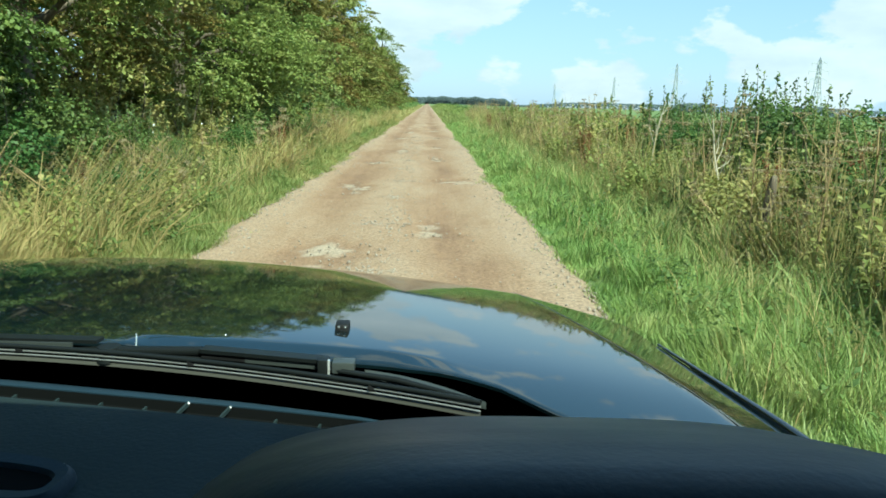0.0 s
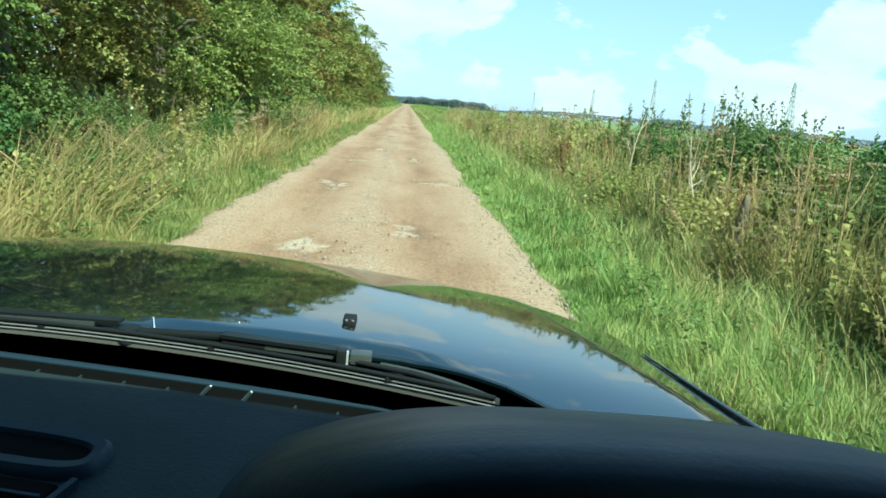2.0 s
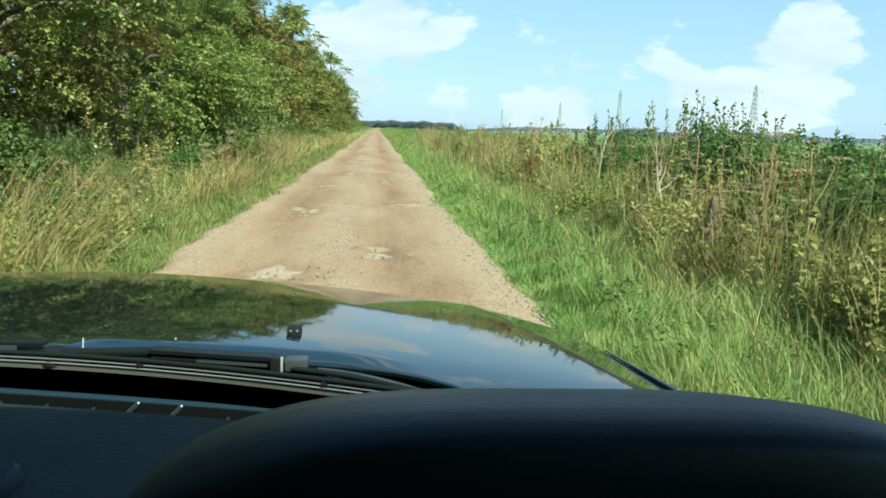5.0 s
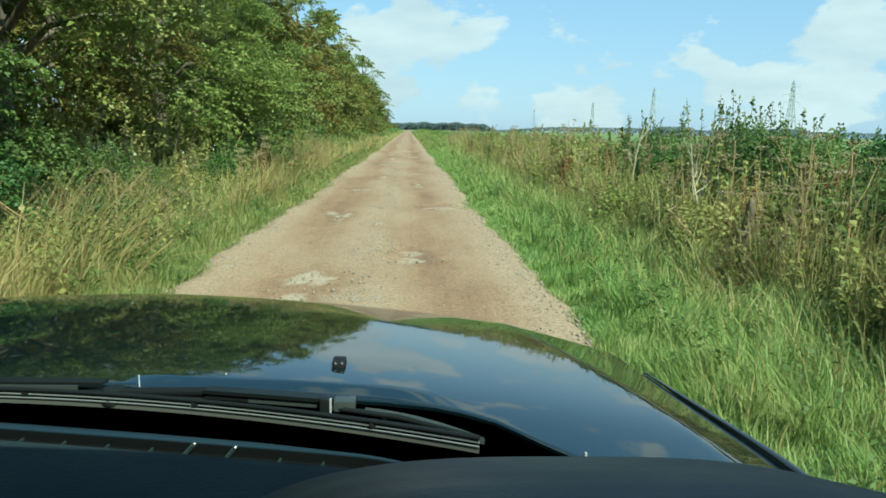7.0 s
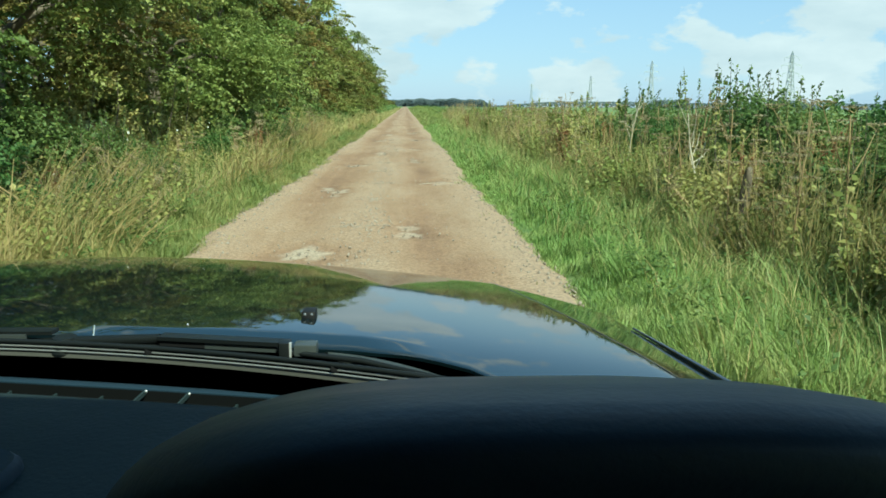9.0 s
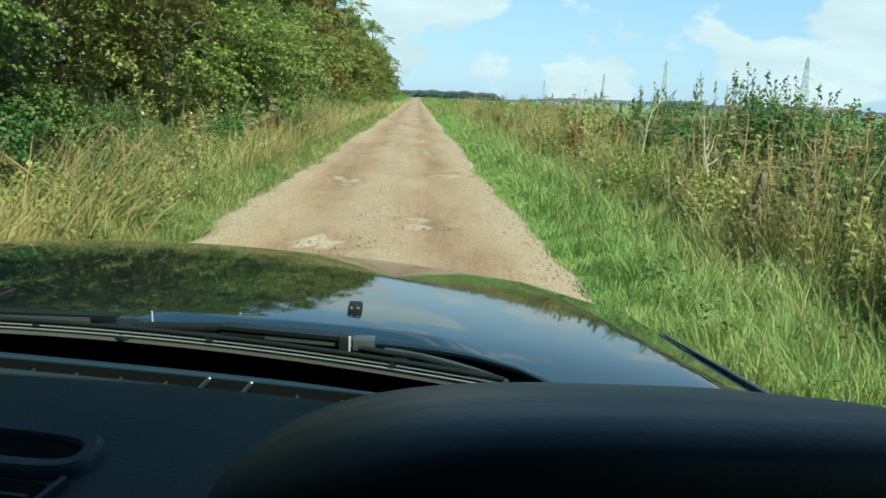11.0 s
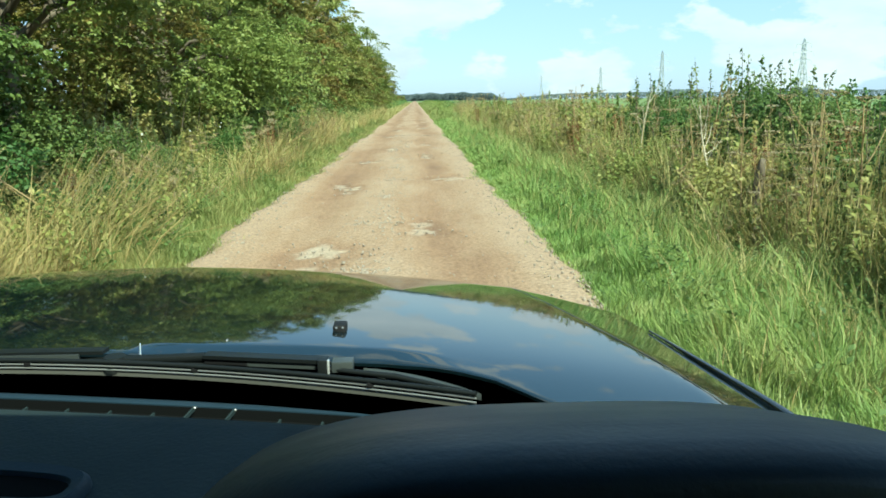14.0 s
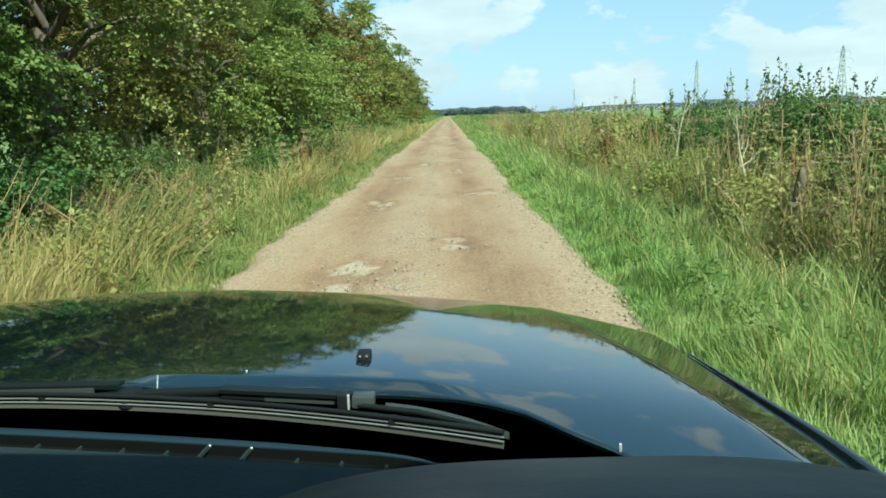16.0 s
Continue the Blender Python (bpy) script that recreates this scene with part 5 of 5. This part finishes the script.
def build_wiper(x0, x1, clip, arm_to):
    wiper = mesh_part("wiper", tubes_mesh("wiper", [([blade_line(x0 + (x1 - x0) * k / 24) + Vector((0, 0, -0.007)) for k in range(25)], [0.0026] * 25)], RUBBER, 6), CAR, "black parked windscreen wiper")
    for off, mat, rad in ((0.0005, BLADE, 0.0010), (-0.0028, BLADE, 0.0008), (0.004, SATIN, 0.0022)):
        mesh_part("blade_strip", tubes_mesh("blade_strip", [([blade_line(x0 + (x1 - x0) * k / 24) + Vector((0, -0.004, off)) for k in range(25)], [rad] * 25)], mat, 6), wiper)
    c = blade_line(clip)
    for s, reach in ((-1, 0.13), (1, 0.11)):
        pts = [c + Vector((0, 0.008, 0.006)), blade_line(clip + s * reach * 0.5) + Vector((0, 0.012, 0.004)), blade_line(clip + s * reach) + Vector((0, 0.003, 0.002))]
        mesh_part("bridge", tubes_mesh("bridge", [(pts, [0.002, 0.0028, 0.002])], SATIN, 6), wiper)
    bm = bmesh.new()
    box(bm, c + Vector((0.0035, 0.004, 0.0035)), c + Vector((0.0205, 0.018, 0.0125)), 0.0012)
    part("clip", bm, CLIP, wiper, "grey wiper clip")
    bm = bmesh.new()
    box(bm, c + Vector((0.0004, 0.0020, 0.0035)), c + Vector((0.0022, 0.0050, 0.0150)), 0.0004)
    part("clip_edge", bm, BRIGHT, wiper, "bright edge of the clip")
    bm = bmesh.new()
    box(bm, c + Vector((-0.0075, 0.003, -0.002)), c + Vector((0.0004, 0.016, 0.0145)), 0.001)
    part("clip", bm, SATIN, wiper)
    # pale rubber edge below the steel, and the dark claws that hold it
    mid = [blade_line(x0 + (x1 - x0) * k / 24) for k in range(25)]
    part("blade_rubber", sheet([k / 24 for k in range(25)], [0, 1], lambda u, v: tuple(mid[min(24, int(u * 24 + 0.5))] + Vector((0, -0.003, -0.0050 - 0.0034 * v))), 0.001, (0, 1, 0)), STRIP, wiper, "pale grey rubber edge of the wiper blade")
    for k in range(int((x1 - x0) / 0.147)):
        p = blade_line(x1 - 0.079 - 0.147 * k)
        bm = bmesh.new()
        box(bm, p + Vector((-0.003, -0.0056, -0.0010)), p + Vector((0.003, 0.004, 0.0035)), 0.0008)
        part("claw", bm, BLACK, wiper)
    end = Vector(arm_to)
    a = c + Vector((-0.007, 0.013, 0.0120))
    b = c + Vector((-0.104, 0.036, 0.0105))
    bm = bmesh.new()
    bar(bm, a, b, 0.012, 0.003)
    arm = part("wiper_arm", bm, SATIN, wiper, "black channel-shaped wiper arm")
    for lift, run, mat, tall in ((-0.0042, (0.02, 0.62), CLIP, 0.0055), (-0.0040, (0.62, 1.0), BLACK, 0.005)):
        bm = bmesh.new()
        bar(bm, a.lerp(b, run[0]) + Vector((0, -0.003, lift)), a.lerp(b, run[1]) + Vector((0, -0.003, lift)), 0.002, tall)
        part("arm_face", bm, mat, arm)
    mesh_part("arm_rod", tubes_mesh("arm_rod", [([b + Vector((0, 0, -0.002)), b.lerp(end, 0.5) + Vector((0, 0.004, 0)), end], [0.0042, 0.0046, 0.004])], SATIN, 8), arm)
    return wiper


build_wiper(-0.50, 0.048, -0.067, (-0.34, 0.650, 1.128))
far_wiper = build_wiper(-1.10, -0.56, -0.80, (-0.95, 0.66, 1.11))

# the other wiper's arm, which swings from a pivot near the middle of the scuttle
bm = bmesh.new()
bar(bm, (-0.262, 0.645, 1.1455), (-0.58, 0.672, 1.138), 0.012, 0.003)
arm = part("wiper_arm", bm, SATIN, far_wiper, "black channel-shaped wiper arm")
bm = bmesh.new()
bar(bm, (-0.282, 0.638, 1.1425), (-0.58, 0.664, 1.134), 0.002, 0.005)
part("arm_face", bm, CLIP, arm)
bm = bmesh.new()
bmesh.ops.create_cone(bm, cap_ends=True, segments=20, radius1=0.011, radius2=0.009, depth=0.012, matrix=Matrix.Translation((-0.252, 0.638, 1.137)))
part("pivot_cap", bm, SATIN, arm, "black round pivot cap")

# grey crescent added along the end of the scuttle
part("scuttle_crescent", sheet([k / 20 for k in range(21)], [0, 0.5, 1], lambda u, v: (-0.039 + 0.091 * u, 0.603 - 0.25 * 0.091 * u - 4.7 * (0.091 * u) ** 2 - (0.0008 + 0.011 * math.sin(math.pi * u) ** 0.8) * v, 1.140 - 0.003 * v), 0.002), CLIP, CAR, "grey curved crescent at the end of the scuttle")

# small bright dot added on the bonnet
bm = bmesh.new()
bmesh.ops.create_uvsphere(bm, u_segments=8, v_segments=6, radius=0.0010, matrix=Matrix.Translation((-0.177, 0.716, bonnet_top(-0.177, 0.716))))
part("bright_dot", bm, BRIGHT, bonnet)

# bright end of the bonnet edge marker line
bm = bmesh.new()
bar(bm, (-0.2500, 0.692, bonnet_top(-0.2500, 0.692) + 0.0010), (-0.2400, 0.664, bonnet_top(-0.2500, 0.692) - 0.0008), 0.0011)
part("edge_clip", bm, BRIGHT, CAR)
bm = bmesh.new()
box(bm, (0.137, 0.580, 1.105), (0.1395, 0.583, 1.1115), 0.001)
part("edge_clip", bm, BRIGHT, CAR)


# ---- dashboard ----
def slot_line(x):
    return 0.5665 - 0.155 * (x + 0.17)


def slot_half(x):
    return 0.0003 + 0.0096 * math.sqrt(min(1.0, max(0.0, (-0.003 - x) / 0.035)))


def dash_x(u):
    return MID - 0.70 + 1.42 * u


def dash_drop(u):
    return 0.02 * (2 * abs(u - 0.5)) ** 3


DASH_US = [k / 142 for k in range(143)]
dash = part("dashboard", sheet(DASH_US, [0, 0.01, 0.02, 0.05, 0.1, 0.2, 0.35, 0.5, 0.65, 0.8, 0.92, 1],
            lambda u, v: (dash_x(u), lerp_table([(0, slot_line(dash_x(u)) - slot_half(dash_x(u))), (0.02, slot_line(dash_x(u)) - slot_half(dash_x(u)) - 0.003), (0.05, slot_line(dash_x(u)) - 0.0155), (0.8, 0.29), (1, 0.24)], v),
                          lerp_table([(0, 1.1195), (0.01, 1.1215), (0.02, 1.1225), (0.1, 1.126), (0.35, 1.122), (0.65, 1.105), (0.8, 1.085), (0.92, 1.02), (1, 0.90)], v) - dash_drop(u)), 0.006),
            DASH, CAR, "dark grey grained plastic dashboard top")
part("demister_edge", sheet(DASH_US, [0, 0.08, 0.2, 0.5, 0.8, 1],
     lambda u, v: (dash_x(u), slot_line(dash_x(u)) + slot_half(dash_x(u)) + v * lerp_table([(-0.3, 0.024), (-0.20, 0.023), (-0.12, 0.021), (-0.03, 0.011), (0.05, 0.005), (0.3, 0.003)], dash_x(u)),
                   1.1225 + 0.0025 * math.sin(math.pi * min(1, v * 1.4)) - 0.006 * v - dash_drop(u)), 0.014),
     BINNACLE, dash)
# a shallow trough; the slot's deep shade is put into its near-black colour
part("demister_duct", sheet(DASH_US, [0, 0.04, 0.2, 0.5, 0.8, 0.96, 1],
     lambda u, v: (dash_x(u), slot_line(dash_x(u)) + (slot_half(dash_x(u)) - 0.0002) * (2 * v - 1), lerp_table([(0, 1.1185), (0.04, 1.113), (0.5, 1.106), (0.96, 1.114), (1, 1.1215)], v) - dash_drop(u)), 0.002), MATT, dash, "black demister slot")
for k, x in enumerate((-0.416, -0.381, -0.346, -0.311, -0.276, -0.2405, -0.205, -0.172, -0.1396, -0.1037, -0.0706, -0.0375)):
    y, h = slot_line(x), slot_half(x)
    top = 1.1210 if k in (7, 8) else 1.1145
    drop = dash_drop((x - MID + 0.70) / 1.42)
    bm = bmesh.new()
    bar(bm, (x - 0.0022, y - h, top - 0.0035 - drop), (x + 0.0030, y + h, top - drop), 0.0016, 0.003)
    rib = part("demister_rib", bm, DASH, dash)
    if k in (7, 8):
        # a pale bead stands in for the highlight on these two ribs
        bm = bmesh.new()
        bmesh.ops.create_uvsphere(bm, u_segments=8, v_segments=6, radius=0.0011, matrix=Matrix.Translation((x + 0.0034, y + h - 0.002, top + 0.0006 - drop)))
        part("rib_glint", bm, BRIGHT, rib, "small bright bead put in as the rib's glint")
bm = bmesh.new()
bmesh.ops.create_cone(bm, cap_ends=True, segments=24, radius1=0.0122, radius2=0.0108, depth=0.010, matrix=Matrix.Translation((-0.382, 0.594, 1.131)))
part("light_sensor", bm, BLACK, dash, "small black round sensor on the dashboard")


def build_vent(cx, cy, cz, turn):
    """A face-level vent: one dark slot in a thick rounded surround, with a second opening below it, both closed by
    black shapes.
    """
    m = Matrix.Translation((cx, cy, cz)) @ Matrix.Rotation(radians(turn), 4, "Z") @ Matrix.Rotation(radians(9), 4, "X")

    def ring(w, d, z, n=40):
        return [m @ Vector((math.copysign(abs(math.cos(a)) ** 0.3, math.cos(a)) * w, math.copysign(abs(math.sin(a)) ** 0.6, math.sin(a)) * d, z)) for a in (2 * math.pi * k / n for k in range(n))]

    bm = bmesh.new()
    rings = [ring(0.100, 0.024, -0.014), ring(0.099, 0.023, 0.003), ring(0.096, 0.020, 0.007), ring(0.090, 0.0125, 0.006), ring(0.087, 0.0105, 0.001), ring(0.086, 0.009, -0.022)]
    loops = [[bm.verts.new(p) for p in r] for r in rings]
    for a, b in zip(loops, loops[1:]):
        for i in range(len(a)):
            bm.faces.new((a[i], a[(i + 1) % len(a)], b[(i + 1) % len(a)], b[i]))
    bm.faces.new(loops[-1])
    vent = part("air_vent", bm, BINNACLE, dash, "dark rounded air vent in the dashboard")
    # flat black face laid over the slot, painted as its shade
    bm = bmesh.new()
    bm.faces.new([bm.verts.new(p) for p in ring(0.0885, 0.0112, 0.0028)])
    part("slot_shade", bm, MATT, vent, "flat black face for the shade in the vent's opening")
    # raised black block that paints the shade of the lower opening
    bm = bmesh.new()
    box(bm, (-0.092, -0.066, -0.010), (0.086, -0.026, 0.0022), 0.002)
    bmesh.ops.transform(bm, matrix=m, verts=bm.verts)
    part("lower_opening_shade", bm, MATT, vent, "black block for the shade in the recess below the vent")
    for s in (-0.040, -0.054):
        bm = bmesh.new()
        box(bm, (-0.090, s - 0.0012, -0.004), (0.084, s + 0.0012, 0.0042), 0.0006)
        bmesh.ops.transform(bm, matrix=m, verts=bm.verts)
        part("slat", bm, BINNACLE, vent)
    bm = bmesh.new()
    bar(bm, m @ Vector((0.094, -0.022, 0.001)), m @ Vector((0.086, -0.070, 0.001)), 0.004, 0.007)
    part("cheek", bm, BINNACLE, vent)


build_vent(-0.295, 0.457, 1.121, -10)
build_vent(-0.53, 0.476, 1.121, 0)


def binnacle_point(u, v):
    """Hood over the dials: flat-topped arch across, rounded over toward the driver and down to the screen."""
    w = 2 * u - 1
    line = [(0, (0.47, 1.105)), (0.12, (0.43, 1.155)), (0.22, (0.39, 1.191)), (0.3, (0.36, 1.206)), (0.4, (0.33, 1.2165)), (0.5, (0.30, 1.2270)), (0.6, (0.27, 1.236)),
            (0.66, (0.252, 1.2395)), (0.70, (0.243, 1.2405)), (0.74, (0.2355, 1.2395)), (0.78, (0.2305, 1.2365)), (0.81, (0.2285, 1.2320)), (0.84, (0.2290, 1.2260)), (0.87, (0.2320, 1.2180)), (0.91, (0.243, 1.200)), (1.0, (0.36, 1.06))]
    y, z = lerp_table([(a, b[0]) for a, b in line], v), lerp_table([(a, b[1]) for a, b in line], v)
    fall = 0.134 * abs(w) ** 3.72 if w < 0 else 0.094 * w ** 2.95
    x = 0.0805 + w * ((0.2203 if w < 0 else 0.2072) - 0.02 * v)
    return (x, y - 0.0204 + 0.171 * abs(w) ** 4.06, max(z + 0.0095 - fall, 1.02))


part("instrument_binnacle", sheet([k / 60 for k in range(61)], [k / 50 for k in range(51)], binnacle_point, 0.004, (0, 0.6, -0.8)), BINNACLE, CAR, "black soft plastic hood over the instruments")

# steering wheel below the camera
tilt = Matrix.Translation((0.10, 0.05, 0.965)) @ Matrix.Rotation(radians(66), 4, "X")
ringpts = [tilt @ Vector((0.185 * math.cos(a), 0.185 * math.sin(a), 0)) for a in (2 * math.pi * k / 48 for k in range(49))]
wheel = mesh_part("steering_wheel", tubes_mesh("steering_wheel", [(ringpts, [0.0145] * 49)], SATIN, 12), CAR, "grey-black steering wheel rim")
bm = bmesh.new()
bmesh.ops.create_cone(bm, cap_ends=True, segments=24, radius1=0.075, radius2=0.06, depth=0.04, matrix=tilt @ Matrix.Translation((0, 0, -0.03)))
part("hub", bm, BLACK, wheel)
for a in (0, 180, 270):
    bm = bmesh.new()
    bar(bm, tilt @ Vector((0.06 * math.cos(radians(a)), 0.06 * math.sin(radians(a)), -0.025)), tilt @ Vector((0.182 * math.cos(radians(a)), 0.182 * math.sin(radians(a)), 0)), 0.03, 0.012)
    part("spoke", bm, BLACK, wheel)


# ---- body shell ----
def shell(name, lo, hi, mat, label="", bevel=0.02):
    bm = bmesh.new()
    box(bm, lo, hi, bevel)
    return part(name, bm, mat, CAR, label)


# roof out of view; its front edge is set to shade the dashboard
part("roof", sheet([k / 20 for k in range(21)], [k / 20 for k in range(21)],
            lambda u, v: (MID + (u - 0.5) * 1.66, 0.205 - 2.285 * v, 1.60 - 0.06 * (2 * u - 1) ** 2 - 0.05 * (2 * v - 1) ** 2), 0.03), PAINT, CAR)
for side in (1, -1):
    def pillar(a, b, wide):
        bm = bmesh.new()
        bar(bm, a, b, wide, wide * 1.3)
        part("pillar", bm, PAINT, CAR)

    pillar((MID + side * 0.93, 0.55, 1.0), (MID + side * 0.82, 0.15, 1.52), 0.05)
    # unseen rail added to block sun from entering the cabin at the side
    shell("roof_rail_sun_block", (MID + side * 0.84 - 0.04, -2.0, 1.40), (MID + side * 0.84 + 0.04, 0.20, 1.56), PAINT)
    pillar((MID + side * 0.84, -0.55, 1.0), (MID + side * 0.81, -0.60, 1.53), 0.08)
    pillar((MID + side * 0.84, -1.75, 1.0), (MID + side * 0.80, -1.95, 1.50), 0.16)
    door = part("door", sheet([0, 0.1, 0.3, 0.6, 0.85, 1], [k / 12 for k in range(13)],
                lambda u, v: (MID + side * (0.84 + 0.07 * math.sin(math.pi * min(1, u * 1.15)) - 0.02 * u), 0.45 - 2.2 * v, 1.03 - 0.72 * u), 0.05, (-side, 0, 0)), PAINT, CAR)
    bm = bmesh.new()
    box(bm, (MID + side * 0.90 - 0.015, -0.48, 0.86), (MID + side * 0.90 + 0.03, -0.34, 0.885), 0.006)
    part("handle", bm, BLACK, door)
    shell("sill", (MID + side * 0.78 - 0.06, -1.7, 0.24), (MID + side * 0.78 + 0.06, 0.42, 0.34), PAINT)
shell("bumper", (MID - 0.76, 1.36, 0.40), (MID + 0.76, 1.74, 0.64), BLACK, "black front bumper", 0.06)
shell("grille", (MID - 0.70, 1.50, 0.60), (MID + 0.70, 1.69, 0.84), BLACK, "black front grille", 0.02)
shell("bumper", (MID - 0.74, -2.42, 0.40), (MID + 0.74, -2.15, 0.68), BLACK, "black rear bumper", 0.06)
shell("tailgate", (MID - 0.70, -2.25, 0.68), (MID + 0.70, -2.12, 1.05), PAINT, "", 0.03)
shell("floor_pan", (MID - 0.74, -2.2, 0.26), (MID + 0.74, 1.4, 0.34), BLACK, "dark underside", 0.01)
shell("bulkhead", (MID - 0.70, 0.44, 0.34), (MID + 0.70, 0.48, 1.06), BLACK, "", 0.005)
shell("tailgate_window", (MID - 0.68, -2.20, 1.05), (MID + 0.68, -2.14, 1.50), TINTED, "dark rear window", 0.01)
for side in (1, -1):
    shell("side_window", (MID + side * 0.83 - 0.01, -1.75, 1.0), (MID + side * 0.83 + 0.01, -0.62, 1.42), TINTED, "dark rear side window", 0.004)
    shell("quarter_panel", (MID + side * 0.83 - 0.03, -2.2, 0.6), (MID + side * 0.83 + 0.03, -1.70, 1.45), PAINT, "", 0.02)
shell("headlining", (MID - 0.78, -2.1, 1.44), (MID + 0.78, 0.10, 1.455), CLOTH, "grey cloth headlining", 0.003)
for x in (-0.08, -0.82):
    seat = shell("seat", (x - 0.24, -0.85, 0.42), (x + 0.24, -0.30, 0.60), CLOTH, "grey cloth front seat", 0.05)
    bm = bmesh.new()
    box(bm, (x - 0.24, -1.0, 0.55), (x + 0.24, -0.86, 1.15), 0.05)
    part("backrest", bm, CLOTH, seat)
for wx in (-1.2, 0.3):
    for wy in (1.02, -1.55):
        z0 = 0.31
        bm = bmesh.new()
        spin = Matrix.Translation((wx, wy, z0)) @ Matrix.Rotation(radians(90), 4, "Y")
        profile = [(0.19, -0.085), (0.27, -0.095), (0.305, -0.08), (0.315, -0.04), (0.315, 0.04), (0.305, 0.08), (0.27, 0.095), (0.19, 0.085)]
        loops = [[bm.verts.new(spin @ Vector((r * math.cos(a), r * math.sin(a), h))) for r, h in profile] for a in (2 * math.pi * k / 36 for k in range(36))]
        for i in range(36):
            a, b = loops[i], loops[(i + 1) % 36]
            for j in range(len(profile)):
                bm.faces.new((a[j], a[(j + 1) % len(profile)], b[(j + 1) % len(profile)], b[j]))
        tyre = part("tyre", bm, RUBBER, CAR, "black road tyre")
        bm = bmesh.new()
        bmesh.ops.create_cone(bm, cap_ends=True, segments=30, radius1=0.195, radius2=0.195, depth=0.12, matrix=spin)
        part("rim", bm, RIM, tyre, "silver wheel rim")


# ---- the stretch behind the car: willows, a bare branch and a field gate ----
def build_gate(x, y):
    """A galvanised field gate of five rails between two posts, with a small dark plate."""
    gate = thing("field_gate", (x, y, 0), "grey galvanised steel field gate closed between two posts", "gate")
    for px in (x, x + 3.1):
        bm = bmesh.new()
        bmesh.ops.create_cone(bm, cap_ends=True, segments=12, radius1=0.07, radius2=0.065, depth=1.6, matrix=Matrix.Translation((px, y, 0.7)))
        part("post", bm, BARK_PALE, gate, "weathered wooden gate post")
    for z in (0.28, 0.46, 0.66, 0.90, 1.16):
        mesh_part("rail", tubes_mesh("rail", [([(x + 0.1, y, z), (x + 3.0, y, z)], [0.017, 0.017])], STEEL, 8), gate)
    for px in (x + 0.1, x + 1.05, x + 2.0, x + 3.0):
        mesh_part("upright", tubes_mesh("upright", [([(px, y + 0.01, 0.25), (px, y + 0.01, 1.19)], [0.016, 0.016])], STEEL, 8), gate)
    bm = bmesh.new()
    box(bm, (x + 1.4, y - 0.03, 0.98), (x + 1.68, y - 0.022, 1.14), 0.002)
    part("plate", bm, SIGN, gate, "small dark plate on the gate")


build_gate(2.9, -34)


def build_dead_branch(x, y):
    """A bleached bare limb that leans out over the hedge."""
    r = np.random.default_rng(77)
    root = thing("dead_tree", (x, y, 0), "bleached bare dead tree leaning over the hedge", "tree")
    limbs = [([(x, y, 0), (x - 0.3, y - 0.3, 1.4), (x - 1.0, y - 0.9, 2.6), (x - 2.1, y - 1.6, 3.3)], [0.10, 0.08, 0.05, 0.015])]
    for k in range(9):
        f = r.uniform(0.35, 0.95)
        s = Vector((x, y, 0)).lerp(Vector((x - 2.1, y - 1.6, 3.4)), f)
        e = s + Vector((r.uniform(-0.9, 0.1), r.uniform(-0.9, 0.5), r.uniform(-0.1, 0.8)))
        limbs.append(([s, s.lerp(e, 0.5) + Vector((0, 0, 0.08)), e], [0.025, 0.014, 0.004]))
    mesh_part("trunk", tubes_mesh("trunk", limbs, BARK_PALE), root)


build_dead_branch(4.6, -42)


def plant_behind():
    r = np.random.default_rng(33)
    for k, (x, y) in enumerate(((4.6, -45), (4.9, -49), (4.4, -54), (5.0, -59), (4.5, -64), (5.1, -70))):
        ob = WILLOW if k % 2 == 0 else TREES[2]
        place(ob, SET, x, y, r.uniform(0, 360), r.uniform(0.8, 1.05))
    y = -72
    while y < 3.5:
        place(TREES[2 + int(r.integers(0, 2))], SET, -6.0 + r.uniform(-0.3, 0.3), y, r.uniform(0, 360), r.uniform(0.85, 1.1))
        y += r.uniform(3.2, 4.6)
    y = -72
    while y < 1.0:
        if not -38 < y < -29:
            place(FAR_BUSHES[int(r.integers(0, 3))], SET, 3.6 + r.uniform(-0.3, 0.4), y, r.uniform(0, 360), r.uniform(0.8, 1.15))
        y += r.uniform(1.6, 2.6)


plant_behind()
